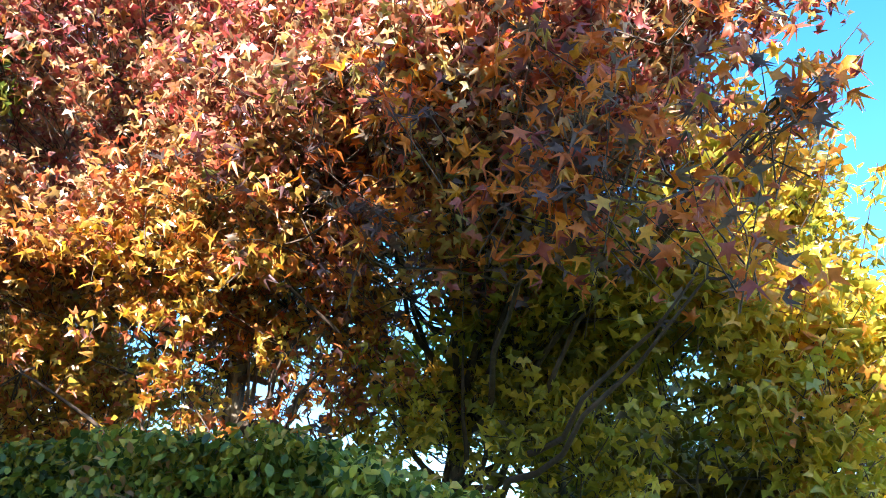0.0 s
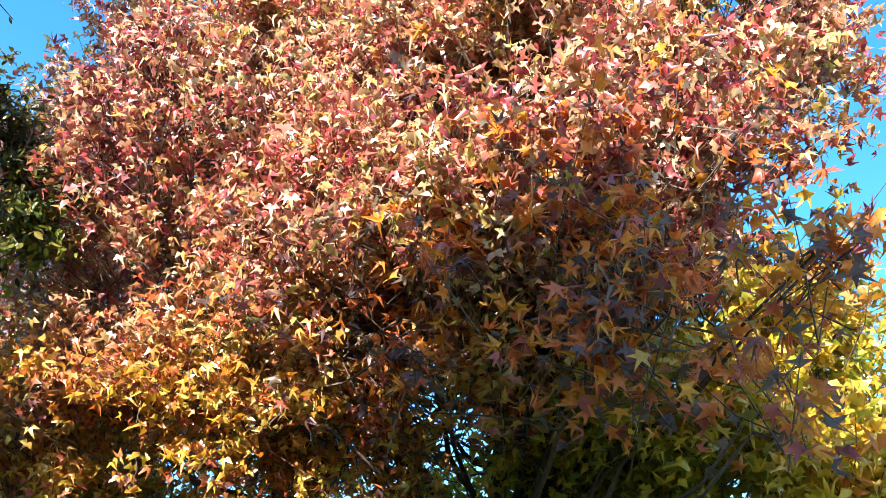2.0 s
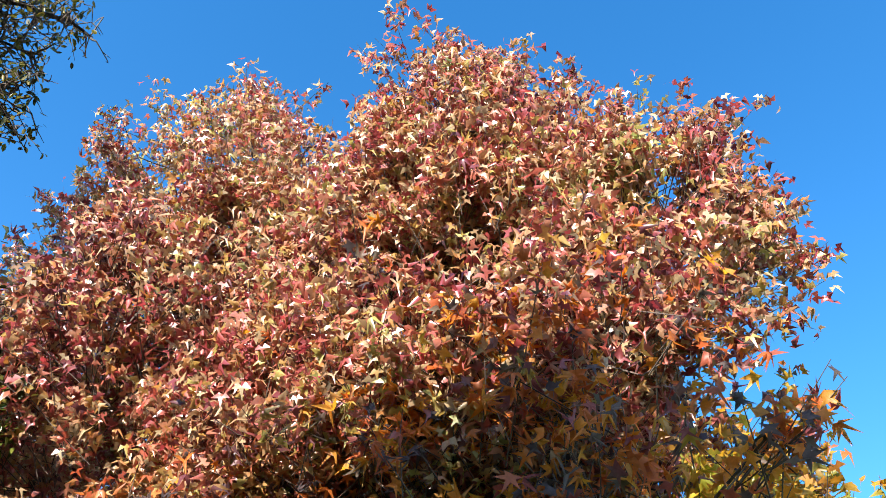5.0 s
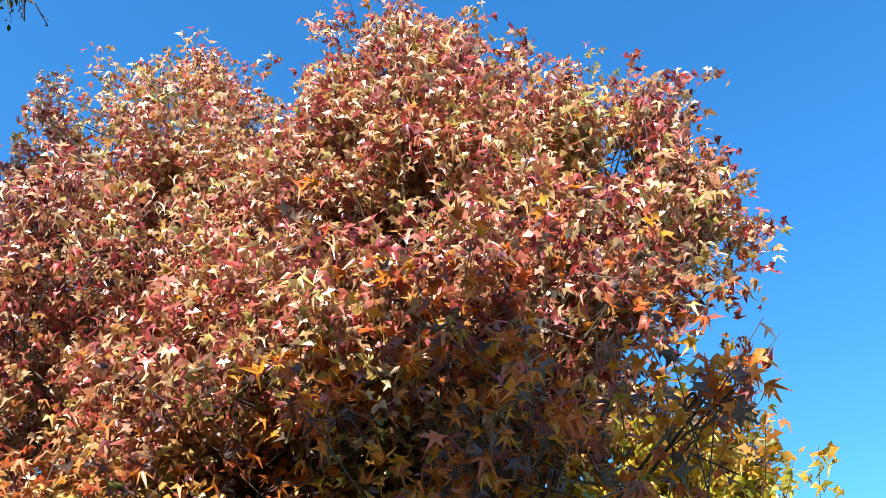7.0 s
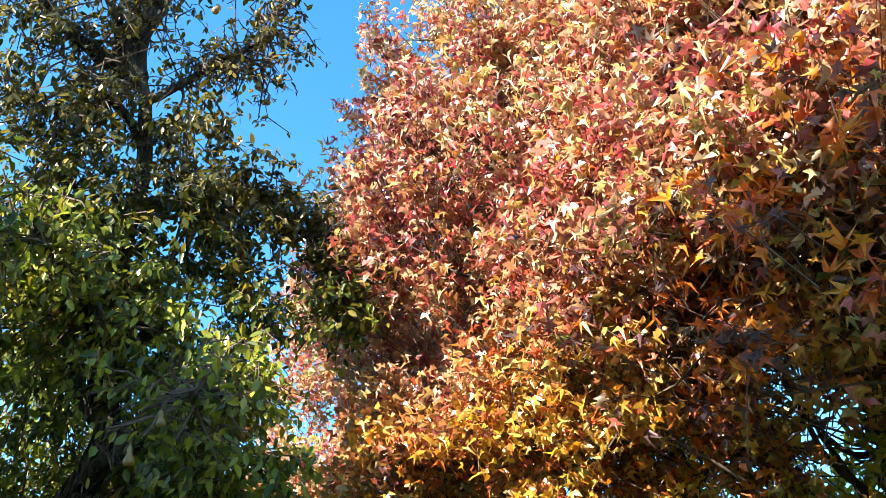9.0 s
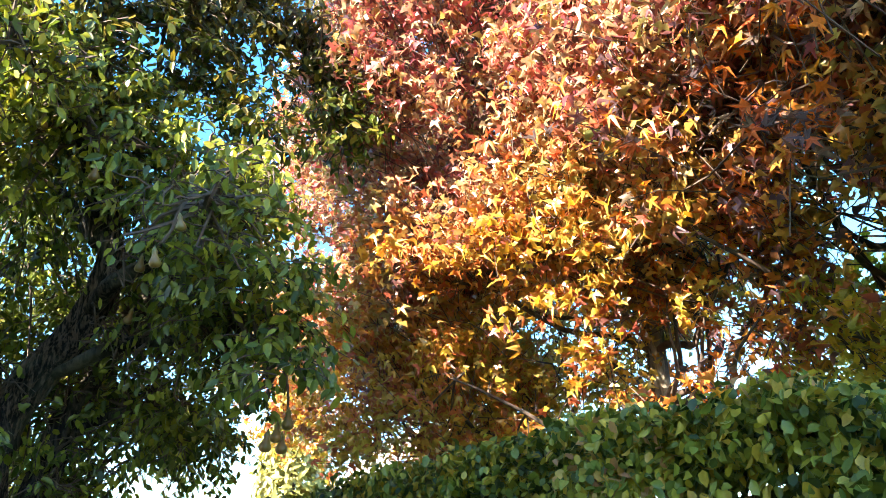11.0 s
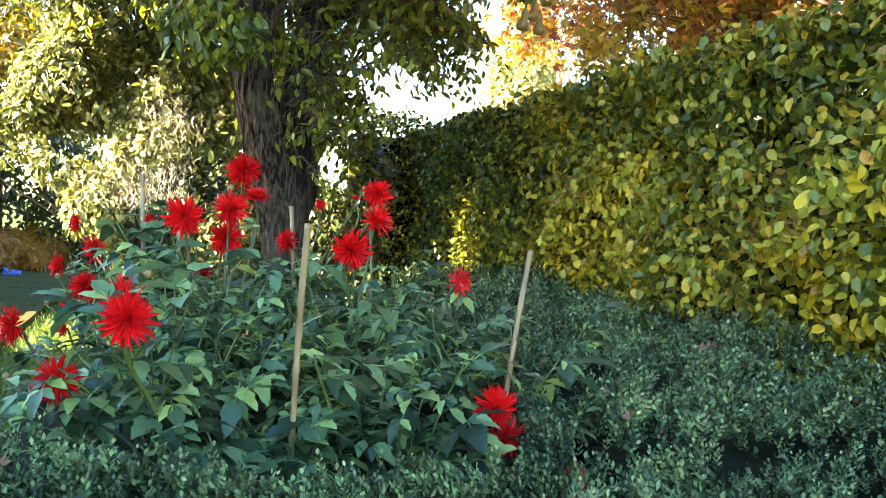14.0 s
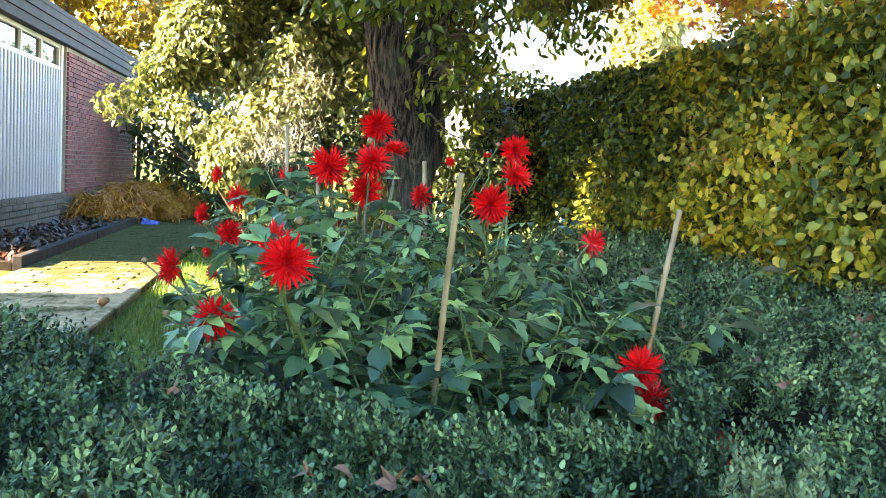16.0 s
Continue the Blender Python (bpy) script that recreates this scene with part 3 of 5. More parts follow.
    part("brushwood", mesh_of("brushwood", *many(twigs), M_TWIG), tree)["kind"] = "stuff"
    if bough_pts:
        part("crown", foliage("crown", pts, nor, leaf, TREFOIL, material, rng, 1.2, 0.9), tree)
        leafy(tree, "bough_leaves", np.concatenate(bough_pts), np.concatenate(bough_nor), 0.100, STAR, M_SHADED_BOUGH, rng, 1.2, 0.9, near)
    else:
        leafy(tree, "crown", pts, nor, leaf, TREFOIL, material, rng, 1.2, 0.9, near)
    return tree


sweetgum((-6.15, 5.8), 0.1, [(-6.6, 4.9, 5.9, 2.1, 1.6, 2.3), (-6.7, 4.7, 7.9, 1.5, 1.2, 1.7), (-7.15, 5.3, 4.1, 1.75, 1.4, 1.2), (-5.4, 5.2, 4.7, 1.2, 1.3, 1.3), (-5.6, 5.0, 7.2, 1.0, 1.0, 1.3), (-7.0, 5.0, 2.95, 1.25, 0.8, 0.5), (-8.3, 5.1, 3.2, 1.4, 1.0, 0.7),
    (-5.6, 5.4, 3.15, 0.55, 0.45, 0.42, 1), (-5.0, 5.4, 3.3, 0.5, 0.4, 0.4, 1), (-5.2, 5.3, 3.75, 0.6, 0.4, 0.35, 1), (-6.4, 5.5, 3.0, 0.5, 0.4, 0.3, 1), (-5.3, 5.9, 2.9, 0.7, 0.4, 0.3, 1)], M_RED, 3000, 0.078, 3, "sweetgum tree with salmon-red autumn crown behind the hedge", near=lambda x, y, z: y < 5.6)
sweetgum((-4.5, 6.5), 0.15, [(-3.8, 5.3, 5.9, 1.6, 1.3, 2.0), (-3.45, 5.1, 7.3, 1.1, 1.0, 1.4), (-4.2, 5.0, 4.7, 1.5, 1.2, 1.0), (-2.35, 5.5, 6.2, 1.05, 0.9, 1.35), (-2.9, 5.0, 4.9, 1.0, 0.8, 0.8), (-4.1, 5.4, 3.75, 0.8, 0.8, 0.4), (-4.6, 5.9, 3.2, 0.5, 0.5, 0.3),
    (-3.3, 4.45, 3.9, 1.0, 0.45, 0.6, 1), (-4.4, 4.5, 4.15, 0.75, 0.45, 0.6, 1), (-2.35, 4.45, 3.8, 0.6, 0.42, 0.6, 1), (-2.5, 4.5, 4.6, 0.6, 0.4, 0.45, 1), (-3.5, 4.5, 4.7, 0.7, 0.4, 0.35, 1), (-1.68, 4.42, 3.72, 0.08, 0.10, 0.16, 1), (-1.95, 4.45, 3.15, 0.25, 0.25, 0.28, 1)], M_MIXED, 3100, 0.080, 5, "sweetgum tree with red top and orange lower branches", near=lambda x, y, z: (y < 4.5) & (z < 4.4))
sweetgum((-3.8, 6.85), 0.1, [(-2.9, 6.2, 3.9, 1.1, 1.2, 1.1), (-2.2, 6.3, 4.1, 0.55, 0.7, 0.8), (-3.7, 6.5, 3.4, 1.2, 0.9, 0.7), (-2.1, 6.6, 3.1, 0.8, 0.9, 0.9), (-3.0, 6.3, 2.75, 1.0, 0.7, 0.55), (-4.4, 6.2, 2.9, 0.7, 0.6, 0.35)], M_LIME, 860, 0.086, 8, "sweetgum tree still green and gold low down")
sweetgum((-10.0, 6.4), -0.1, [(-10.2, 5.8, 5.9, 2.4, 1.7, 2.2), (-10.3, 5.6, 7.7, 1.6, 1.3, 1.6), (-10.5, 5.6, 4.3, 2.2, 1.5, 1.1)], M_RED, 1000, 0.085, 11, "sweetgum tree turned pink-red at the end of the row")
sweetgum((-1.6, 10.2), 0.0, [(-1.9, 9.8, 3.2, 1.5, 1.2, 1.5), (-3.6, 10.4, 2.8, 1.6, 1.2, 1.2), (-0.9, 10.2, 2.4, 1.0, 1.0, 1.0)], M_YELLOW, 520, 0.14, 13, "golden sunlit sweetgum further behind the row", 2.4)


# ---- clipped hornbeam hedge along y = 3.45, turning the corner at the far end ----
def hedge():
    rng = np.random.default_rng(21)
    hd = empty("clipped_hedge", (-6, 4.0, Z0), "tall clipped broad-leaved hedge turning green to yellow", "hedge")
    # solid slabs that read as deep shade wherever the leaves leave gaps
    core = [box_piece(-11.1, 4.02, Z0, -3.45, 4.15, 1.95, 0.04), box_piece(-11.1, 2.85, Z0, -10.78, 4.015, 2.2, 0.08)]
    part("core", mesh_of("core", *many(core), M_CORE), hd, "near-black filler for the shade between leaves")
    fall = lambda x: np.clip((x + 3.75) / 0.6, 0, 1) ** 1.5 * 0.22
    P, N = [], []
    # front face
    n = 56000
    x, z = rng.uniform(-11.0, -3.05, n), rng.uniform(0.55, 2.28, n)
    z = z - fall(x) * (z > 1.2)
    d = np.array([noise.noise((a * 1.4, b * 1.7, 3)) for a, b in zip(x, z)])
    gap = np.array([noise.noise((a * 3.6, b * 3.6, 8)) for a, b in zip(x, z)])
    keep = (np.array([noise.noise((a * 8.0, b * 8.0, 4)) for a, b in zip(x, z)]) + rng.uniform(-0.1, 0.1, n) > -0.26) & (gap > -0.62)
    y = 3.57 - d * 0.22 - gap * 0.16 + rng.uniform(-0.16, 0.17, n)
    y = np.minimum(y, 3.86 + rng.uniform(-0.05, 0.05, n))
    P.append(np.stack([x, y, z], 1)[keep]); N.append(np.tile([0.0, -0.75, 0.5], (keep.sum(), 1)))
    # leaves deeper in, behind the gaps
    n = 9000
    x, z = rng.uniform(-11.0, -3.1, n), np.maximum(rng.uniform(0.2, 2.25, n), rng.uniform(0.5, 2.25, n))
    P.append(np.stack([x, 3.88 + rng.uniform(-0.10, 0.08, n), z - fall(x)], 1)); N.append(np.tile([0, -0.8, 0.3], (n, 1)))
    # top
    n = 22000
    x, y = rng.uniform(-11.0, -3.05, n), rng.uniform(3.5, 4.3, n)
    d = np.array([noise.noise((a * 1.2, b * 1.2, 9)) for a, b in zip(x, y)])
    d += 0.6 * np.array([noise.noise((a * 4.5, b * 4.5, 2)) for a, b in zip(x, y)])
    P.append(np.stack([x, y, 2.24 + d * 0.09 - fall(x) - rng.uniform(-0.07, 0.2, n)], 1)); N.append(np.tile([0, -0.35, 0.8], (n, 1)))
    # near end and far return
    n = 1500
    y, z = rng.uniform(3.5, 4.3, n), rng.uniform(0.6, 2.05, n)
    P.append(np.stack([-3.12 + rng.uniform(-0.2, 0.1, n), y, z], 1)); N.append(np.tile([0.8, 0, 0.3], (n, 1)))
    n = 2100
    y, z = rng.uniform(2.72, 3.6, n), rng.uniform(0.6, 2.42, n)
    d = np.array([noise.noise((5, a * 1.5, b * 1.7)) for a, b in zip(y, z)])
    P.append(np.stack([-10.62 + d * 0.15 + rng.uniform(-0.08, 0.1, n), y, z], 1)); N.append(np.tile([0.8, 0, 0.35], (n, 1)))
    n = 380
    P.append(np.stack([rng.uniform(-11.1, -10.6, n), rng.uniform(2.72, 3.6, n), 2.36 + rng.uniform(-0.08, 0.12, n)], 1)); N.append(np.tile([0, 0, 0.9], (n, 1)))
    leafy(hd, "foliage", np.concatenate(P), np.concatenate(N), 0.054, HORNBEAM, M_HEDGE, rng, 0.9, 1.3, lambda x, y, z: (x > -4.6) & (y < 3.52) & (z > 1.3))
    # loose shoots along the top
    shoots = []
    for k in range(60):
        x, y = rng.uniform(-10.8, -3.6), rng.uniform(3.55, 4.2)
        shoots.append(tube([(x, y, 2.05), (x + rng.uniform(-0.05, 0.05), y, 2.26), (x + rng.uniform(-0.1, 0.1), y - 0.03, 2.33 + rng.uniform(0, 0.06))], [0.005, 0.004, 0.002], 3, 0, False))
    part("top_growth", mesh_of("top_growth", *many(shoots), M_TWIG), hd)["kind"] = "stuff"


hedge()


# ---- old pear tree ----
def pear_tree():
    rng = np.random.default_rng(31)
    tree = empty("pear_tree", (-8.15, 1.85, Z0), "old pear tree with rough dark trunk and ripe pears", "tree")
    trunk = bent([(-8.2, 1.98, Z0 - 0.1), (-8.15, 1.86, 1.0), (-8.1, 1.72, 1.6), (-8.05, 1.57, 2.2), (-8.0, 1.58, 2.65), (-7.88, 1.74, 3.02), (-7.68, 1.95, 3.38), (-7.6, 2.0, 3.75), (-7.6, 1.92, 4.1), (-7.5, 1.74, 5.0), (-7.3, 1.64, 5.8), (-7.2, 1.52, 6.4), (-7.15, 1.36, 6.8)], 14, 0.03)
    n = len(trunk)
    tr = [max(0.05, 0.19 - 0.14 * (i / (n - 1)) ** 0.8) for i in range(n)]
    for i, k in enumerate((1.75, 1.62, 1.5, 1.4, 1.32, 1.25, 1.2, 1.16, 1.12, 1.09, 1.06, 1.03)):
        tr[i] *= k
    part("trunk", mesh_of("trunk", *tube(trunk, tr, 56, 0.32, True, 0.20), M_BARK, False), tree)
    mains = [
        ([(-8.12, 1.80, 1.35), (-8.15, 1.84, 1.9), (-8.15, 1.87, 2.35), (-8.18, 1.98, 2.75), (-8.2, 2.25, 3.3), (-8.1, 2.7, 4.3), (-7.8, 3.0, 5.2)], 0.13),
        ([(-8.02, 1.60, 2.5), (-7.95, 1.40, 2.9), (-7.8, 1.1, 3.4), (-7.7, 0.7, 4.3), (-7.6, 0.2, 5.4)], 0.10),
        ([(-7.62, 1.95, 3.4), (-6.9, 2.15, 3.6), (-6.2, 2.3, 3.6), (-5.6, 2.05, 3.35)], 0.05),
        ([(-7.6, 1.85, 4.1), (-6.9, 1.5, 4.4), (-6.3, 1.1, 4.3), (-5.9, 0.8, 3.9)], 0.05),
        ([(-7.35, 1.68, 5.6), (-7.1, 2.1, 5.75), (-7.0, 2.6, 5.88), (-6.9, 2.96, 5.6), (-6.9, 3.3, 5.35), (-6.9, 3.38, 4.95)], 0.055),
        ([(-7.17, 1.4, 6.7), (-7.0, 1.25, 7.1), (-7.0, 1.28, 7.6), (-6.9, 1.4, 7.95), (-6.8, 1.7, 8.4), (-6.6, 1.9, 8.6), (-6.5, 2.5, 8.9)], 0.075),
        ([(-7.15, 1.36, 6.8), (-7.2, 0.95, 6.85), (-7.2, 0.65, 6.95), (-7.2, 0.39, 7.2), (-7.2, 0.0, 7.35)], 0.06),
        ([(-7.15, 1.3, 6.85), (-7.15, 1.02, 7.2), (-7.1, 0.72, 7.7), (-6.9, 0.4, 8.1)], 0.05),
        ([(-6.9, 1.42, 7.98), (-6.9, 1.8, 8.2), (-6.8, 2.3, 8.45)], 0.03),
        ([(-7.1, 1.5, 6.5), (-7.0, 1.8, 6.9), (-6.9, 2.05, 7.25), (-6.8, 2.3, 7.05)], 0.035),
        ([(-6.9, 2.05, 7.25), (-6.7, 2.3, 7.5), (-6.7, 2.3, 7.9)], 0.02),
        ([(-7.25, 1.55, 6.2), (-7.2, 1.2, 6.45), (-7.3, 1.0, 6.2), (-7.5, 0.6, 6.3)], 0.04),
        ([(-7.45, 1.7, 5.2), (-7.4, 1.35, 5.0), (-7.4, 1.25, 5.5), (-7.5, 0.9, 5.9)], 0.045),
        ([(-7.6, 1.9, 3.9), (-8.4, 1.6, 4.6), (-9.2, 1.5, 5.0), (-10.0, 1.2, 4.9)], 0.06),
        ([(-8.1, 2.75, 4.4), (-8.9, 2.9, 4.6), (-9.6, 2.9, 4.4)], 0.045),
        ([(-7.78, 1.0, 3.6), (-8.4, 0.5, 3.7), (-9.1, 0.3, 3.8)], 0.045),
        ([(-7.85, 1.8, 3.0), (-7.4, 2.2, 3.15), (-6.8, 2.6, 3.1), (-6.2, 2.7, 2.85)], 0.045),
        ([(-8.17, 1.95, 2.6), (-8.0, 2.4, 2.85), (-7.85, 2.65, 2.8)], 0.035),
        ([(-8.17, 1.93, 2.55), (-8.8, 2.15, 2.5), (-9.5, 2.35, 2.25)], 0.03),
        ([(-7.9, 1.3, 3.1), (-7.2, 0.9, 3.2), (-6.5, 0.6, 3.0)], 0.035),
    ]
    limbs, ends = [], []
    for line, r in mains:
        q = bent(line, 6, 0.10)
        limbs.append(tube(q, [max(0.012, 1.25 * r * (1 - 0.84 * i / (len(q) - 1))) for i in range(len(q))], 8, 0.4))
        ends.extend(np.array(p) for p in q[5:])
    spurs, pts, nor, tips = [], [], [], []

    def spray(p, d, ln, m):
        """A drooping twig with its leaves on both sides."""
        t = np.linspace(0.15, 1.0, m)[:, None]
        line = p + d * ln * t + np.array([0, 0, -0.45 * ln]) * t * t
        spurs.append(tube([p, line[m // 2] + rng.normal(0, 0.01, 3), line[-1]], [0.006, 0.004, 0.0025], 3, 0, False))
        off = rng.normal(0, 0.03, (m, 3))
        pts.append(line + off)
        nor.append(off * 6 + d * 0.5 + np.array([0.2, -0.35, 0.5]))

    # crooked spurs off the limbs, bare towards the top
    for p in ends:
        bare = np.clip((p[2] - 6.0) / 1.2, 0, 1)
        for k in range(4):
            d = rng.normal(0, 1, 3) + np.array([0, 0, 0.25])
            d /= np.linalg.norm(d)
            ln = rng.uniform(0.12, 0.42)
            a = p + d * ln * 0.45 + rng.normal(0, 0.06, 3)
            b = p + d * ln + rng.normal(0, 0.07, 3)
            spurs.append(tube([p, (p + a) / 2 + rng.normal(0, 0.02, 3), a, b], [0.013, 0.011, 0.009, 0.005], 4, 0.2, False))
            tips.append(b)
            for c in range(3):
                s = (a, b, (a + b) / 2)[c]
                g = s + rng.normal(0, 0.07, 3)
                spurs.append(tube([s, (s + g) / 2 + rng.normal(0, 0.015, 3), g], [0.006, 0.005, 0.003], 3, 0, False))
                if rng.uniform() < 0.95 - 0.45 * bare:
                    w = rng.normal(0, 1, 3) * np.array([1, 1, 0.4])
                    spray(g, w / np.linalg.norm(w), rng.uniform(0.10, 0.26), int(rng.integers(5, 11) - 3 * bare))
    # leafy masses: middle of the crown, skirts over the bed
    for cx, cy, cz, rx, ry, rz, m in [
            (-7.4, 1.5, 4.3, 1.0, 0.9, 0.7, 240), (-6.8, 2.3, 3.95, 0.7, 0.55, 0.45, 130), (-6.3, 2.55, 3.2, 0.45, 0.35, 0.4, 90), (-6.0, 2.68, 2.68, 0.28, 0.22, 0.22, 34),
            (-5.45, 1.92, 3.15, 0.28, 0.28, 0.28, 40), (-7.85, 2.6, 2.72, 0.4, 0.32, 0.26, 52), (-7.2, 0.75, 3.3, 0.7, 0.5, 0.5, 110), (-6.45, 0.55, 2.85, 0.35, 0.28, 0.25, 36),
            (-7.6, 0.35, 4.2, 0.9, 0.7, 0.7, 150), (-9.0, 0.5, 3.5, 0.9, 0.9, 0.7, 190), (-9.2, 1.6, 4.2, 1.0, 1.0, 0.7, 180), (-9.4, 0.4, 3.5, 1.1, 0.9, 0.45, 260), (-10.2, 0.9, 3.4, 0.8, 0.7, 0.5, 150), (-7.0, 0.6, 7.9, 0.5, 0.6, 0.45, 34), (-7.1, -0.1, 7.3, 0.5, 0.5, 0.5, 34),
            (-8.3, 1.1, 3.1, 0.5, 0.4, 0.3, 60), (-7.3, 1.6, 5.2, 0.9, 0.9, 0.6, 170), (-7.3, 0.8, 5.7, 0.9, 0.7, 0.5, 70), (-7.3, 1.9, 6.3, 0.4, 0.45, 0.4, 60), (-7.3, 2.1, 5.6, 0.5, 0.5, 0.45, 90), (-7.3, 2.3, 5.0, 0.5, 0.5, 0.45, 80), (-9.5, 2.35, 2.2, 0.5, 0.4, 0.25, 60), (-7.2, 0.4, 6.5, 0.8, 0.7, 0.5, 70), (-7.0, 2.35, 5.75, 0.45, 0.5, 0.35, 60),
            (-9.2, 2.6, 3.35, 0.7, 0.7, 0.5, 150), (-9.0, 3.15, 2.85, 0.4, 0.35, 0.35, 70), (-9.5, 1.6, 3.75, 0.9, 0.7, 0.5, 150), (-9.3, 0.8, 3.5, 0.7, 0.5, 0.4, 100), (-9.0, 1.9, 3.85, 0.8, 0.8, 0.5, 140),
            (-6.9, 3.3, 4.75, 0.18, 0.2, 0.5, 44), (-7.0, 1.95, 6.3, 0.4, 0.4, 0.4, 36), (-9.0, 2.8, 4.2, 0.8, 0.7, 0.6, 110), (-7.1, 2.6, 4.6, 0.5, 0.45, 0.6, 70), (-7.5, 2.2, 4.5, 0.6, 0.6, 0.5, 130), (-7.6, 1.3, 5.0, 0.6, 0.6, 0.5, 90), (-7.8, 1.2, 4.6, 0.7, 0.7, 0.5, 120)]:
        c = np.array([cx, cy, cz])
        hub = min(ends, key=lambda u: ((u - c) ** 2).sum())
        for k in range(max(3, m // 16)):
            e = c + rng.normal(0, 0.5, 3) * np.array([rx, ry, rz])
            line = bent([hub + rng.normal(0, 0.03, 3), (hub + e) / 2 + np.array([0, 0, 0.10]) + rng.normal(0, 0.05, 3), e], 4, 0.05)
            spurs.append(tube(line, [0.016 - 0.010 * i / (len(line) - 1) for i in range(len(line))], 4, 0.2, False))
        d = rng.normal(0, 1, (m * 2, 3))
        d *= (rng.uniform(0.15, 1, (m * 2, 1)) ** 0.6) / np.linalg.norm(d, axis=1, keepdims=True)
        q = c + d * np.array([rx, ry, rz])
        keep = lumpy(q, 1.9, 4.0) > -0.14
        for p, o in zip(q[keep][:m], d[keep][:m]):
            w = np.array([o[0], o[1], o[2] * 0.3]) + rng.normal(0, 0.35, 3) * np.array([1, 1, 0.3])
            spray(p, w / (np.linalg.norm(w) + 1e-6), rng.uniform(0.16, 0.34), int(rng.integers(8, 16)))
        tips.extend(q[keep][: max(2, m // 12)])
    spurs.append(tube([(-7.9, 1.3, 3.1), (-7.6, 1.24, 2.85), (-7.3, 1.27, 2.45), (-7.15, 1.3, 2.25)], [0.016, 0.012, 0.008, 0.004], 5, 0.2, False))
    for limb in limbs:
        part("limb", mesh_of("limb", *limb, M_LIMB, True), tree)
    part("brushwood", mesh_of("brushwood", *many(spurs), M_TWIG), tree)["kind"] = "stuff"
    pts, nor = np.concatenate(pts), np.concatenate(nor)
    # the stem and its fork stand clear of leaves
    open_fork = (pts[:, 0] > -7.9) & (pts[:, 0] < -6.0) & (pts[:, 1] > 1.15) & (pts[:, 1] < 2.05) & (pts[:, 2] > 2.2) & (pts[:, 2] < 3.75)
    shown = ~open_fork | (rng.uniform(0, 1, len(pts)) < 0.15)
    pts, nor = pts[shown], nor[shown]
    # one leafy spray hangs before the fork
    m = 420
    d = rng.normal(0, 1, (m, 3))
    d *= rng.uniform(0.2, 1, (m, 1)) ** 0.5 / np.linalg.norm(d, axis=1, keepdims=True)
    pts = np.concatenate([pts, np.array([-7.25, 1.27, 2.38]) + d * np.array([0.26, 0.34, 0.20])])
    nor = np.concatenate([nor, d * 0.6 + np.array([0.35, -0.2, 0.5])])
    low = pts[:, 2] < 4.6 + rng.uniform(-0.5, 0.5, len(pts))
    leafy(tree, "crown", pts[low], nor[low], 0.080, PEARLEAF, M_PEAR, rng, 1.1, 0.5, lambda x, y, z: x > -5.9)
    part("upper_crown", foliage("upper_crown", pts[~low], nor[~low], 0.080, PEARLEAF, M_PEAR, rng, 1.1, 0.5), tree)
    # pears, each hanging by its stalk
    prof = [(0.0, 0.0), (0.018, -0.004), (0.016, -0.022), (0.022, -0.042), (0.034, -0.062), (0.037, -0.080), (0.028, -0.097), (0.010, -0.103), (0, -0.101)]
    v, f, s = [(0, 0, 0.035)], [], 10
    for r, z in prof[1:-1]:
        v += [(r * math.cos(2 * math.pi * k / s), r * math.sin(2 * math.pi * k / s), z) for k in range(s)]
    for k in range(s):
        f.append((0, 1 + k, 1 + (k + 1) % s))
        for j in range(len(prof) - 3):
            f.append((1 + j * s + k, 1 + (j + 1) * s + k, 1 + (j + 1) * s + (k + 1) % s, 1 + j * s + (k + 1) % s))
    f.append(tuple(1 + (len(prof) - 3) * s + k for k in range(s)))
    fruit = mesh_of("pear", v, f, M_PEARFRUIT, True)
    spots = [(-5.33, 1.87, 3.13), (-5.13, 1.74, 2.86), (-5.73, 2.26, 3.29), (-6.05, 2.69, 2.42), (-6.0, 2.62, 2.36), (-6.12, 2.75, 2.38), (-5.98, 2.72, 2.48), (-7.0, 2.45, 7.0), (-6.9, 2.6, 7.66), (-6.46, 1.72, 7.2), (-10.3, 3.1, 1.55), (-10.2, 3.25, 1.5)]
    spots += [(-7.0, 1.9, 6.0), (-6.85, 2.3, 7.0), (-6.6, 2.1, 7.6), (-7.15, 0.35, 7.2), (-7.2, 0.4, 7.1), (-7.0, 1.0, 7.9), (-7.25, 0.9, 6.7)]
    spots += [tuple(tips[i] + np.array([0, 0, -0.10])) for i in rng.choice(len(tips), 40, replace=False)]
    for k, p in enumerate(spots[:10] + spots[12:]):
        part("pear", fruit, tree, "ripe yellow-green pear" if k == 0 else "", Matrix.Translation(p) @ pose(0, 0, 0, rng.uniform(-12, 12), rng.uniform(-12, 12), rng.uniform(0, 360)) @ Matrix.Scale(0.68 if k < 3 else 0.9, 4))


pear_tree()


# ---- box edging: one clipped mass in front of and beside the dahlia bed ----
def box_edge(y):
    return np.interp(y, [-3.0, -0.8, 0.1, 0.6, 1.3, 2.2, 2.6], [-6.4, -5.9, -5.35, -4.8, -4.22, -4.15, -4.3])


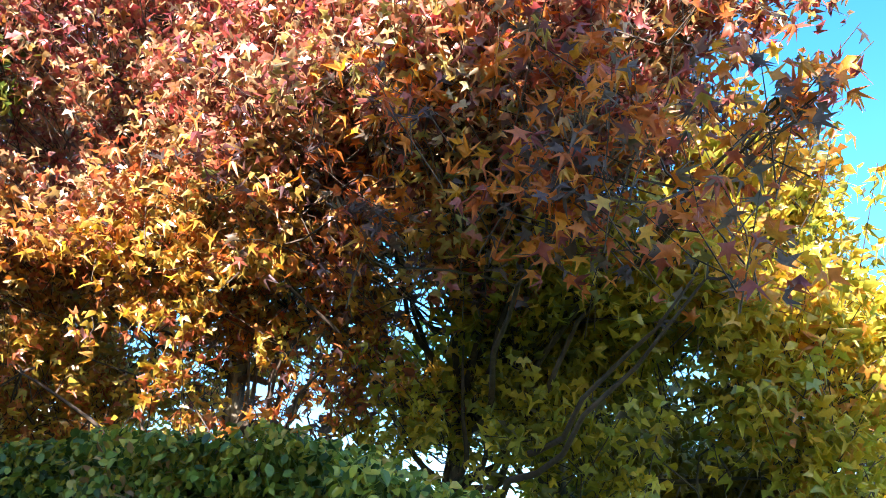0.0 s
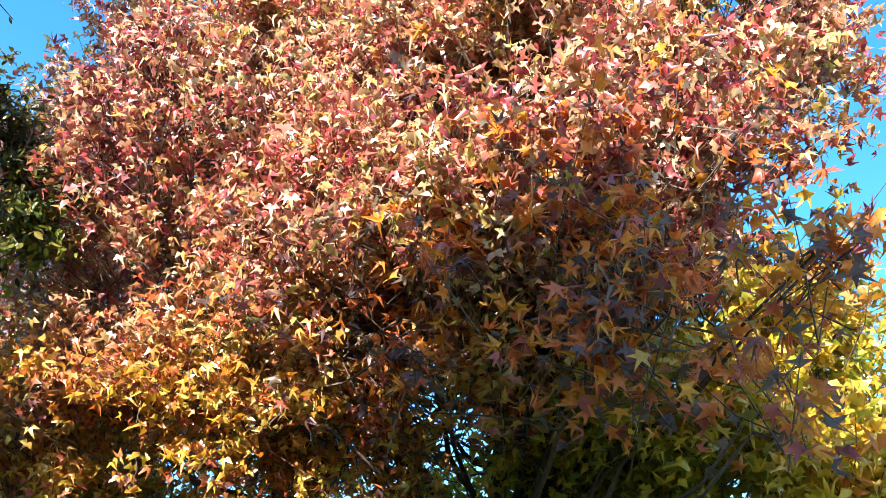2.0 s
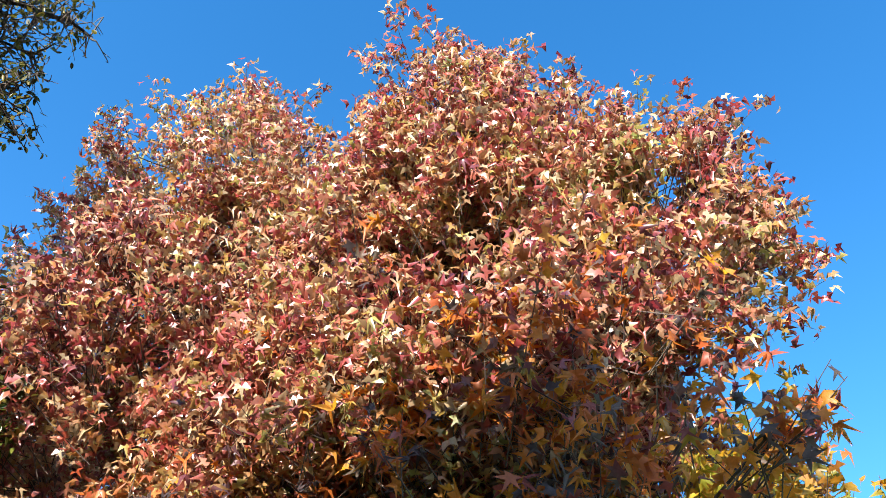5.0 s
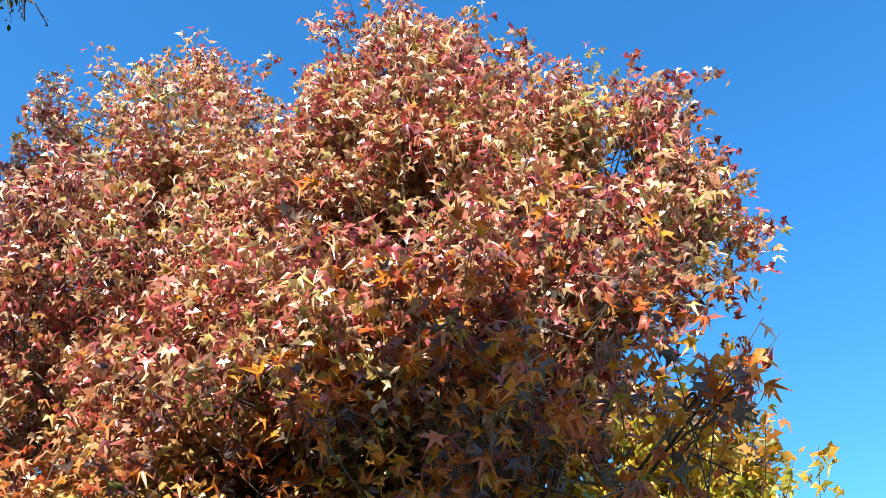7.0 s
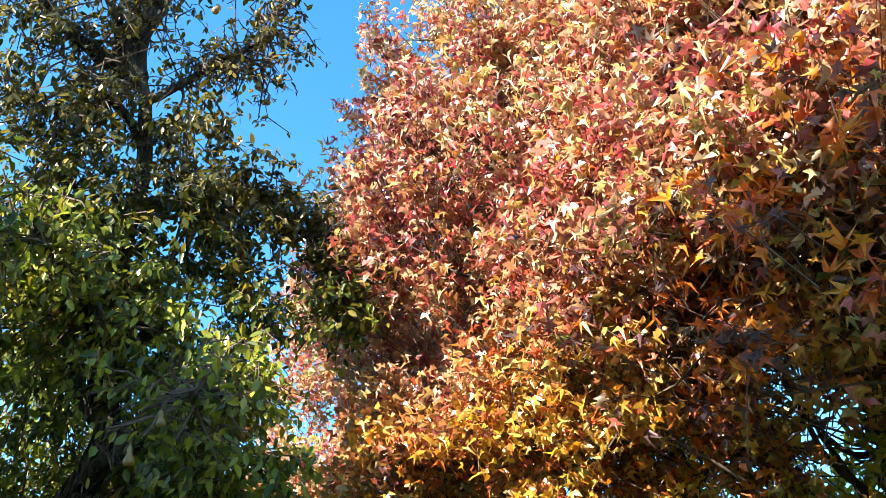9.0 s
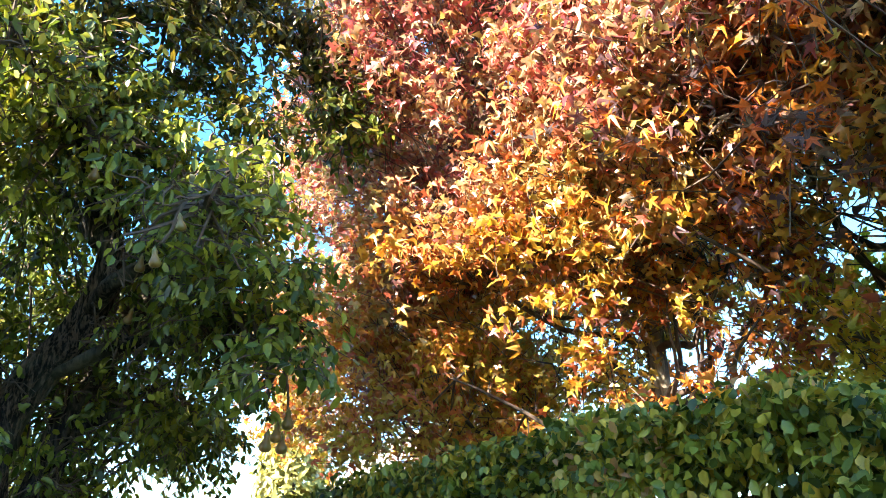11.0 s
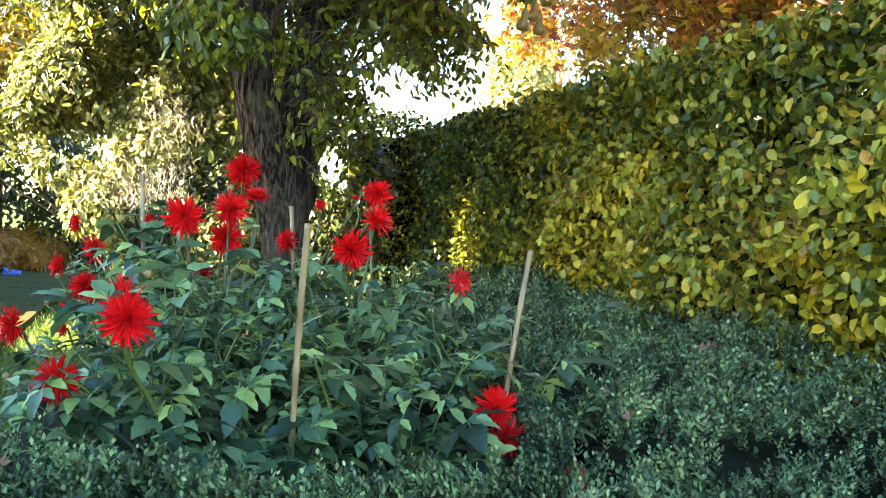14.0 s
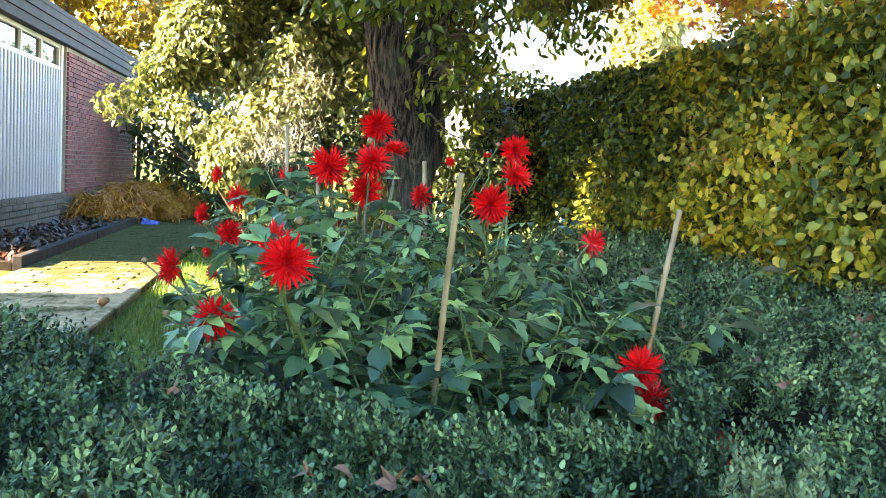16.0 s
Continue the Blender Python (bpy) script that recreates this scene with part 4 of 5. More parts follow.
def box_top(x, y):
    """Height of the clipped box, or -1 outside it."""
    front = (x < -3.05) & (x > box_edge(y)) & (y > -2.6) & (y < 3.5)
    inner = np.interp(x, [-10.2, -8.0, -6.0, -4.4], [2.75, 2.65, 2.5, 2.3])
    beside = (x > -8.9) & (x < -4.3) & (y > inner) & (y < 3.55)
    z = np.where(front, 0.775 + 0.075 * np.clip((0.9 - y) / 1.0, 0, 1), np.where(beside, 0.83 + 0.14 * np.clip((y - 2.2) / 1.2, 0, 1), -1.0))
    return z


def box_hedging():
    rng = np.random.default_rng(41)
    bx = empty("box_hedge", (-4, 1.5, Z0), "low clipped dark blue-green box hedge round the flower bed", "hedge")
    # one rough dark body, standing in for the shade between the sprigs
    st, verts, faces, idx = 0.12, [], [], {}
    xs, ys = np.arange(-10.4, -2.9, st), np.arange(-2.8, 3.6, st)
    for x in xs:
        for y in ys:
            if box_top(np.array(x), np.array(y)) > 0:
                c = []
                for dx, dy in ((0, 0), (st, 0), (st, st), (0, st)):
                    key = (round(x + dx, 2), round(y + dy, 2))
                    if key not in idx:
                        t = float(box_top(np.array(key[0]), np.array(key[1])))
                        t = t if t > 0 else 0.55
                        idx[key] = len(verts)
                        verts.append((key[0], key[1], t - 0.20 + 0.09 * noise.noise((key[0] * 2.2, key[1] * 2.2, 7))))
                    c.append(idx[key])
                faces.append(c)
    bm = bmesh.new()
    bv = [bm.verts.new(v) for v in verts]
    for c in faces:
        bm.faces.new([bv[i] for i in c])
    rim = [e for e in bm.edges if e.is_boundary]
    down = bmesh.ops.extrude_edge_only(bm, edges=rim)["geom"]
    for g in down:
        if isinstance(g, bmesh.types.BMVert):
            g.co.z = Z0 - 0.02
    me = bpy.data.meshes.new("shade_body")
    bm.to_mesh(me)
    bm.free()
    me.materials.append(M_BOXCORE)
    part("core", me, bx, "near-black filler for the shade between leaves")
    n = 118000
    x, y = rng.uniform(-10.3, -3.0, n), rng.uniform(-2.6, 3.6, n)
    t = box_top(x, y)
    far = np.hypot(x + 2.6, y - 1.2)
    hole = np.array([noise.noise((a * 6.0, b * 6.0, 4)) for a, b in zip(x, y)])
    keep = (t > 0) & (rng.uniform(0, 1, n) < np.clip(2.9 / far, 0.4, 1)) & (hole + rng.uniform(-0.15, 0.15, n) > -0.02)
    x, y, t, far = x[keep], y[keep], t[keep], far[keep]
    lump = np.array([noise.noise((a * 2.2, b * 2.2, 7)) + 0.6 * noise.noise((a * 7, b * 7, 2)) for a, b in zip(x, y)])
    p = np.stack([x, y, t - 0.10 + lump * 0.11 + rng.uniform(-0.08, 0.06, len(x))], 1)
    size = rng.uniform(0.050, 0.092, len(x)) * np.clip(far / 3.4, 0.95, 1.45)
    up = np.stack([rng.normal(0.08, 0.5, len(x)), rng.normal(0, 0.5, len(x)), np.ones(len(x))], 1)
    # sides that face the bed and the lawn
    m = 7000
    ys = rng.uniform(-2.6, 2.4, m)
    sx = box_edge(ys) + rng.uniform(-0.03, 0.08, m)
    sp = np.stack([sx, ys, rng.uniform(0.45, 0.8, m)], 1)
    xi = rng.uniform(-8.9, -4.4, m)
    yi = np.interp(xi, [-10.2, -8.0, -6.0, -4.4], [2.75, 2.65, 2.45, 2.12]) + rng.uniform(-0.08, 0.03, m)
    si = np.stack([xi, yi, rng.uniform(0.45, 0.8, m)], 1)
    p = np.concatenate([p, sp, si])
    size = np.concatenate([size, rng.uniform(0.05, 0.075, 2 * m)])
    up = np.concatenate([up, np.tile([-0.6, -0.1, 0.7], (m, 1)) + rng.normal(0, 0.3, (m, 3)), np.tile([0.1, -0.6, 0.7], (m, 1)) + rng.normal(0, 0.3, (m, 3))])
    sprigs = [box_sprig(rng, 6), box_sprig(rng, 7), box_sprig(rng, 5, False), box_sprig(rng, 4, False)]
    which = rng.integers(0, 2, len(p)) + np.where(np.hypot(p[:, 0] + 2.6, p[:, 1] - 1.2) > 1.7, 2, 0)
    mats = frames_of(up, rng.uniform(0, 6.3, len(p)), size, p)
    part("leafage", joined("leafage", [scattered("leafage", s, mats[which == k], M_BOX) for k, s in enumerate(sprigs)]), bx)["kind"] = "stuff"


box_hedging()


def pale_shoots():
    """Pale silvery shoots that stand above the clipped top by the bed's corner."""
    rng = np.random.default_rng(43)
    tuft = empty("pale_box", (-3.85, 1.9, 0.5), "tuft of pale grey-green upright box shoots", "shrub")
    n = 120
    p = np.stack([rng.normal(-3.88, 0.06, n), rng.normal(1.92, 0.05, n), 0.75 + rng.uniform(-0.1, 0.05, n)], 1)
    up = np.stack([rng.normal(0, 0.22, n), rng.normal(0, 0.22, n), np.ones(n)], 1)
    mats = frames_of(up, rng.uniform(0, 6.3, n), rng.uniform(0.042, 0.068, n), p)
    shoot = box_sprig(rng, 8)
    part("leafage", scattered("leafage", shoot, mats, M_PALEBOX), tuft)
    stems = [tube([(x, y, 0.5), (x, y, z + 0.02)], [0.003, 0.002], 4, 0, False) for x, y, z in p[::3]]
    part("twigs", mesh_of("twigs", *many(stems), M_TWIG), tuft)


pale_shoots()


# ---- flower bed soil ----
def slab(name, outline, z0, z1, material, label, category, kind="structure", lump=0.0):
    n = len(outline)
    v = [(x, y, z0) for x, y in outline] + [(x, y, z1) for x, y in outline]
    f = [tuple(range(n))[::-1], tuple(range(n, 2 * n))] + [(i, (i + 1) % n, n + (i + 1) % n, n + i) for i in range(n)]
    return thing(name, mesh_of(name, v, f, material), label, category, kind=kind)


slab("flower_bed", [(-4.6, 0.7), (-4.6, 2.3), (-10.0, 2.8), (-10.0, 1.1), (-7.4, 0.9), (-6.2, 0.4), (-5.6, 0.2)], Z0 - 0.02, Z0 + 0.035, M_SOIL, "dark bare soil of the dahlia bed", "soil")


# ---- cactus dahlias ----
def petal(width, curl):
    rows = [(0.0, 0.35), (0.35, 1.0), (0.7, 0.75), (1.0, 0.0)]
    v = []
    for y, w in rows:
        z = curl * y * y
        v += [(0, y, z - 0.03 * w)] if not w else [(-w * width, y, z + 0.10 * width * w), (0, y, z - 0.05), (w * width, y, z + 0.10 * width * w)]
    return v, [(0, 1, 4, 3), (1, 2, 5, 4), (3, 4, 7, 6), (4, 5, 8, 7), (6, 7, 9), (7, 8, 9)]


def bloom_mesh(rng, name, openness=1.0):
    """A cactus dahlia head: rings of narrow rolled petals from one heart, the outer ones swept back. Faces +z, about 1 unit across."""
    verts, faces = [(0, 0, 0.02)], []
    for ring, (count, tilt, ln) in enumerate([(12, -26, 0.44), (17, -8, 0.50), (20, 10, 0.50), (20, 27, 0.48), (18, 44, 0.42), (14, 60, 0.33), (10, 75, 0.24)]):
        for k in range(count):
            a = 2 * math.pi * (k + 0.5 * (ring % 2)) / count + rng.uniform(-0.16, 0.16)
            e = radians(tilt * openness + rng.uniform(-10, 10) + (1 - openness) * 45)
            ln2 = ln * rng.uniform(0.8, 1.1)
            v, f = petal(0.036 / ln2 * rng.uniform(0.8, 1.2), rng.uniform(-0.18, 0.22))
            m = Matrix.Rotation(a, 4, "Z") @ Matrix.Rotation(e, 4, "X") @ Matrix.Translation((0, 0.03, 0)) @ Matrix.Scale(ln2, 4)
            o = len(verts)
            verts += [m @ Vector(p) for p in v]
            faces += [tuple(i + o for i in q) for q in f] + [(0, o, o + 1), (0, o + 1, o + 2)]
    return mesh_of(name, verts, faces, M_PETAL)


def dahlia_leaf(width=0.5, pairs=2, droop=0.3):
    """A divided leaf, 1 long: toothed pointed leaflets in pairs along the rib and one at its end."""
    pieces = []
    spread = [(0.42, 0.0, 0.62)]
    for k in range(pairs):
        spread += [(0.16 + 0.27 * k, side * (58 - 8 * k), 0.46 - 0.06 * k) for side in (-1, 1)]
    for start, turn, ln in spread:
        v, f = [], []
        rows = [(0.0, 0.0), (0.2, 0.78), (0.34, 0.86), (0.5, 1.0), (0.64, 0.72), (0.8, 0.52), (1.0, 0.0)]
        for i, (y, w) in enumerate(rows):
            z = -droop * y * y
            w = w * width / 2
            t = 0.05 if i % 2 else -0.03
            v += [(-w, y + t * (w > 0), z + 0.22 * w), (0, y, z), (w, y + t * (w > 0), z + 0.22 * w)]
        for i in range(len(rows) - 1):
            o = i * 3
            f += [(o, o + 1, o + 4, o + 3), (o + 1, o + 2, o + 5, o + 4)]
        m = Matrix.Translation((0, start, 0.12 * start - droop * 0.35 * start * start)) @ Matrix.Rotation(radians(turn), 4, "Z") @ Matrix.Scale(ln, 4)
        pieces.append(([m @ Vector(p) for p in v], f))
    pieces.append(tube([(0, 0, 0), (0, 0.25, 0.02), (0, 0.5, 0.02)], [0.018, 0.014, 0.01], 3, 0, False))
    return many(pieces)


DAHLIA_RNG = np.random.default_rng(51)
BLOOMS = [bloom_mesh(DAHLIA_RNG, "bloom", o) for o in (1.0, 1.0, 0.85, 0.6)]
DLEAF = [mesh_of("leaf", *dahlia_leaf(w, n, d), M_DAHLIA_LEAF, True) for w, n, d in ((0.50, 2, 0.3), (0.58, 1, 0.45), (0.46, 2, 0.5))]


def bud_mesh():
    v, f, s = [], [], 8
    prof = [(0.25, -0.5), (0.5, -0.2), (0.5, 0.15), (0.3, 0.42), (0.05, 0.5)]
    for r, z in prof:
        v += [(r * math.cos(2 * math.pi * k / s), r * math.sin(2 * math.pi * k / s), z) for k in range(s)]
    for j in range(len(prof) - 1):
        for k in range(s):
            f.append((j * s + k, j * s + (k + 1) % s, (j + 1) * s + (k + 1) % s, (j + 1) * s + k))
    f += [tuple(range(s))[::-1], tuple((len(prof) - 1) * s + k for k in range(s))]
    return mesh_of("bud", v, f, M_BUD, True)


BUD = bud_mesh()


def aim(place, toward, size, spin=0.0):
    return Matrix.Translation(place) @ Vector(toward).to_track_quat("Z", "Y").to_matrix().to_4x4() @ Matrix.Rotation(spin, 4, "Z") @ Matrix.Scale(size, 4)


def dahlia(base, heads, leaves, spread, seed, buds=(), low=0.50, high=1.15):
    """One dahlia plant. heads: (x, y, z, width, facing, mesh)."""
    rng = np.random.default_rng(seed)
    plant = empty("dahlia", (*base, Z0 + 0.03), "scarlet cactus dahlia plant in full flower, staked in the bed", "flower", "dahlias in the bed")
    for x, y, z, w, way, kind in heads:
        p = Vector((x, y, z))
        d = Vector(way).normalized()
        foot = Vector((base[0] + rng.uniform(-0.08, 0.08), base[1] + rng.uniform(-0.08, 0.08), Z0))
        neck = p - d * (w * 0.12)
        line = bent([foot, foot.lerp(neck, 0.45) + Vector((rng.uniform(-0.05, 0.05), rng.uniform(-0.05, 0.05), 0.08)), neck - d * 0.05 + Vector((0, 0, -0.10)), neck], 5)
        stem = part("stem", mesh_of("stem", *tube(line, [0.0075 - 0.0035 * i / (len(line) - 1) for i in range(len(line))], 6), M_STEM if rng.uniform() < 0.6 else M_DARKSTEM, True), plant)
        part("bloom", BLOOMS[kind], plant, "", aim(p, d, w * 1.0, rng.uniform(0, 6)))
    for x, y, z, w in buds:
        foot = Vector((base[0], base[1], Z0))
        p = Vector((x, y, z))
        line = bent([foot, foot.lerp(p, 0.5) + Vector((0, 0, 0.12)), p], 5)
        part("stem", mesh_of("stem", *tube(line, [0.006 - 0.003 * i / (len(line) - 1) for i in range(len(line))], 5), M_STEM, True), plant)
        part("bud", BUD, plant, "", aim(p + Vector((0, 0, 0.01)), (rng.uniform(-0.5, 0.7), rng.uniform(-0.6, 0.4), 0.7), w * 0.75))
    # leafy side shoots
    shoots = max(3, int(leaves * 0.62))
    for k in range(shoots):
        a = rng.uniform(0, 6.28)
        r = spread * math.sqrt(rng.uniform(0.05, 1))
        e = Vector((base[0] + math.cos(a) * r, base[1] + math.sin(a) * r, rng.uniform(low - 0.04, high + 0.20)))
        foot = Vector((base[0] + rng.uniform(-0.1, 0.1), base[1] + rng.uniform(-0.1, 0.1), Z0))
        line = bent([foot, foot.lerp(e, 0.55) + Vector((0, 0, 0.06)), e], 5)
        part("shoot", mesh_of("shoot", *tube(line, [0.0045 - 0.002 * i / (len(line) - 1) for i in range(len(line))], 5), M_STEM, True), plant)
        for j in range(11):
            q = line[max(2, len(line) - 1 - j)]
            b = rng.uniform(0, 6.28)
            d = Vector((math.cos(b) * 0.9, math.sin(b) * 0.9, rng.uniform(-0.55, 0.65)))
            ln = rng.uniform(0.09, 0.20)
            m = Matrix.Translation(q) @ d.to_track_quat("Y", "Z").to_matrix().to_4x4() @ Matrix.Rotation(rng.uniform(-0.5, 0.5), 4, "Y") @ Matrix.Scale(ln, 4)
            part("leaf", DLEAF[int(rng.integers(0, 3))], plant, "", m)
    return plant


C = (0.85, -0.1, 0.35)   # towards the open side of the bed
L = (0.5, -0.8, 0.15)
UP = (0.3, 0, 1)
dahlia((-5.0, 1.05), [(-4.50, 0.99, 1.125, 0.142, (0.9, 0.0, 0.15), 0), (-4.93, 0.79, 0.90, 0.14, (0.9, -0.1, 0.1), 1), (-5.0, 0.95, 1.11, 0.16, (0.7, -0.3, 0.5), 1), (-5.3, 0.62, 1.0, 0.14, (0.4, -0.9, 0.0), 2), (-5.7, 0.72, 0.93, 0.075, L, 3)], 60, 0.42, 61, [(-5.0, 1.02, 1.18, 0.035), (-5.2, 0.62, 0.85, 0.03), (-5.5, 0.5, 0.98, 0.03)], 0.55, 1.0)
dahlia((-5.65, 1.25), [(-5.45, 1.12, 1.355, 0.155, (0.9, -0.2, 0.2), 1), (-5.62, 1.29, 1.385, 0.15, (0.7, 0.1, 0.5), 0), (-5.72, 1.28, 1.27, 0.15, (0.8, 0.2, -0.1), 1), (-5.92, 1.41, 1.44, 0.125, (0.2, 0, 1), 2), (-6.9, 1.43, 1.59, 0.20, (0.9, 0, 0.1), 0), (-6.4, 1.22, 1.08, 0.12, (0.6, -0.7, 0), 2)], 56, 0.45, 62, [(-5.85, 1.30, 1.46, 0.04)], 0.6, 1.15)
dahlia((-5.5, 1.75), [(-5.37, 1.70, 1.255, 0.16, (0.9, 0.05, 0.1), 0), (-5.75, 1.88, 1.47, 0.14, (0.9, 0.1, 0.3), 1), (-5.53, 1.83, 1.36, 0.14, (0.6, 0.2, 0.5), 2), (-6.15, 1.57, 1.25, 0.13, (0.3, -0.9, 0.1), 1)], 56, 0.42, 63, [(-6.0, 1.75, 1.06, 0.035)], 0.55, 1.05)
dahlia((-5.0, 2.1), [(-4.66, 1.99, 0.84, 0.14, (0.9, 0.0, 0.3), 1), (-4.66, 2.03, 0.745, 0.14, (0.8, 0.1, -0.3), 1), (-4.5, 2.16, 0.66, 0.12, (0.6, 0.3, 0.4), 3), (-6.05, 2.36, 1.08, 0.15, (-0.3, 0.8, 0.2), 2)], 50, 0.36, 64, [(-6.0, 2.2, 1.02, 0.035)], 0.55, 0.92)
dahlia((-6.4, 0.85), [(-6.15, 0.74, 1.04, 0.14, (0.8, -0.3, 0.1), 0), (-6.5, 0.75, 1.18, 0.14, (0.6, -0.7, 0.1), 2), (-6.9, 0.55, 1.07, 0.13, (0.4, -0.8, 0.0), 2), (-7.3, 0.59, 1.27, 0.12, (0.4, -0.8, 0.0), 3), (-7.0, 0.97, 1.30, 0.12, (0.4, -0.8, 0.0), 2), (-7.1, 0.57, 0.86, 0.11, (0.4, -0.8, 0.1), 3)], 42, 0.40, 65, [(-6.3, 0.62, 1.06, 0.035), (-6.5, 0.55, 0.92, 0.03), (-6.4, 1.0, 1.10, 0.045)], 0.5, 0.98)
dahlia((-4.75, 1.3), [], 42, 0.34, 69, [], 0.5, 0.82)
dahlia((-4.8, 1.7), [], 42, 0.34, 70, [], 0.5, 0.80)
dahlia((-5.35, 1.45), [], 36, 0.36, 71, [], 0.55, 0.95)
dahlia((-7.6, 1.2), [], 40, 0.5, 67, [(-7.4, 1.0, 1.0, 0.03)], 0.5, 0.9)
dahlia((-6.2, 2.0), [], 44, 0.45, 68, [(-6.2, 1.95, 1.05, 0.03)], 0.5, 0.95)
dahlia((-6.9, 1.6), [(-7.4, 1.93, 0.70, 0.1, C, 3), (-7.0, 1.86, 1.42, 0.07, C, 3), (-6.7, 2.0, 1.46, 0.06, UP, 3)], 40, 0.5, 66, [(-6.9, 1.62, 1.02, 0.04), (-6.3, 1.95, 1.50, 0.03), (-6.2, 2.02, 1.42, 0.03), (-6.4, 1.9, 1.36, 0.028), (-6.1, 1.9, 1.30, 0.028)], 0.5, 0.95)


# ---- bamboo canes ----
def cane(bottom, top, r, seed):
    rng = np.random.default_rng(seed)
    a, b = Vector(bottom), Vector(top)
    pts, rad = [], []
    n = 5
    for i in range(n + 1):
        for d, k in ((-0.012, 1.0), (0.0, 1.28), (0.012, 1.0)):
            t = min(1, max(0, i / n + d))
            pts.append(a.lerp(b, t) + Vector((math.sin(t * 3) * 0.006, math.cos(t * 4) * 0.006, 0)))
            rad.append(r * k if 0 < i < n else r)
    ok = [0] + [i for i in range(1, len(pts)) if (pts[i] - pts[i - 1]).length > 1e-4]
    return thing("bamboo_cane", mesh_of("bamboo_cane", *tube([pts[i] for i in ok], [rad[i] for i in ok], 10), M_BAMBOO, True), "straight pale bamboo cane stuck in the soil", "plant stake", "canes in the bed")


cane((-4.815, 1.405, Z0), (-4.53, 1.41, 1.36), 0.0085, 1)
cane((-4.845, 2.031, Z0), (-4.91, 2.20, 1.29), 0.0088, 2)
cane((-5.70, 1.02, Z0), (-5.87, 0.97, 1.51), 0.008, 3)
cane((-6.02, 1.13, Z0), (-6.17, 1.11, 1.43), 0.008, 4)
cane((-6.48, 1.70, Z0), (-6.52, 1.64, 1.41), 0.011, 5)


# ---- garage of brick with white boarded front, flat roof ----
def garage():
    gy, top = -1.87, 2.66
    g = empty("garage", (-13.6, gy, Z0), "single-storey brick garage with white boarding and flat roof", "building")
    x_end, x_cor, x_far = -9.7, -13.68, -18.35
    # body behind the bricks
    part("wall", mesh_of("wall", *many([box_piece(x_far, gy - 5.0, Z0 - 0.02, x_cor, gy - 0.02, top), box_piece(x_cor + 0.004, gy - 5.0, Z0 - 0.02, x_end, gy - 0.13, top)]), M_MORTAR), g, "pale mortar joints")
    # roof with overhanging fascia boards
    roof = part("roof", mesh_of("roof", *box_piece(x_far - 0.2, gy - 5.2, top + 0.30, x_end + 0.2, gy + 0.10, top + 0.36, 0.01), M_FASCIA), g)
    for k, (z0, out) in enumerate(((top, 0.06), (top + 0.105, 0.075), (top + 0.21, 0.09))):
        part("fascia_board", mesh_of("fascia_board", *box_piece(x_far - 0.15, gy - 0.05, z0, x_end + 0.15, gy + out, z0 + 0.10, 0.006), M_FASCIA), g)
    part("gutter_pipe", mesh_of("gutter_pipe", *tube([(x_far + 0.05, gy + 0.06, Z0), (x_far + 0.05, gy + 0.06, top)], [0.04, 0.04], 10), M_DARKSTEM, True), g, "dark downpipe at the corner")
    # white vertical boards
    bx = x_cor + 0.14
    z0, z1 = 0.80, 2.34
    wide = 0.107
    k = 0
    bd = mesh_of("board", *many([box_piece(0, 0, 0, wide * 0.55, 0.045, z1 - z0, 0.006), box_piece(wide * 0.55, 0.0, 0, wide, 0.006, z1 - z0)]), M_PANEL)
    while bx + wide < x_end - 0.05:
        part("board", bd, g, "", Matrix.Translation((bx, gy - 0.10, z0)))
        bx += wide
    part("sill", mesh_of("sill", *box_piece(x_cor + 0.1, gy - 0.12, 0.74, x_end, gy - 0.03, 0.80, 0.006), M_PANEL), g)
    part("rail", mesh_of("rail", *box_piece(x_cor + 0.1, gy - 0.12, z1, x_end, gy - 0.055, z1 + 0.05, 0.005), M_FRAME), g)
    part("post", mesh_of("post", *box_piece(x_cor + 0.06, gy - 0.12, 0.80, x_cor + 0.135, gy - 0.04, top, 0.005), M_FRAME), g)
    # band of windows above
    wx = x_cor + 0.14
    while wx < x_end - 0.6:
        w = part("window", mesh_of("window", *many([box_piece(wx, gy - 0.11, z1 + 0.05, wx + 0.05, gy - 0.06, top - 0.05), box_piece(wx, gy - 0.11, top - 0.05, wx + 0.72, gy - 0.055, top)]), M_FRAME), g, "white framed clerestory window")
        part("pane", mesh_of("pane", *box_piece(wx + 0.05, gy - 0.10, z1 + 0.05, wx + 0.72, gy - 0.09, top - 0.05), M_GLASS), w, "dark reflecting pane")
        wx += 0.72
    # brick courses of the wall: each brick an object near the corner, the rest joined
    ch, bl, jt = 0.0625, 0.22, 0.012
    brick = mesh_of("brick", *box_piece(0, 0, 0, bl - jt, 0.032, ch - jt, 0.002), M_BRICK)
    half = mesh_of("brick", *box_piece(0, 0, 0, bl / 2 - jt, 0.032, ch - jt, 0.002), M_BRICK)
    rest, count, course = [], 0, 0
    rng = np.random.default_rng(71)
    z = 0.80
    while z + ch < top + 0.01:
        x = x_cor
        first = course % 2
        while x - (bl if not first else bl / 2) > x_far - 0.01:
            ln = bl / 2 if first else bl
            x -= ln
            out = rng.uniform(-0.002, 0.002)
            if x > x_cor - 2.35 and count < 300:
                part("brick", half if first else brick, g, "", Matrix.Translation((x, gy - 0.022 + out, z)))
                count += 1
            else:
                v, f = box_piece(x, gy - 0.022 + out, z, x + ln - jt, gy + 0.010 + out, z + ch - jt)
                rest.append((v, f))
            first = 0
        z += ch
        course += 1
    ob = part("brickwork", mesh_of("brickwork", *many(rest), M_BRICK), g)
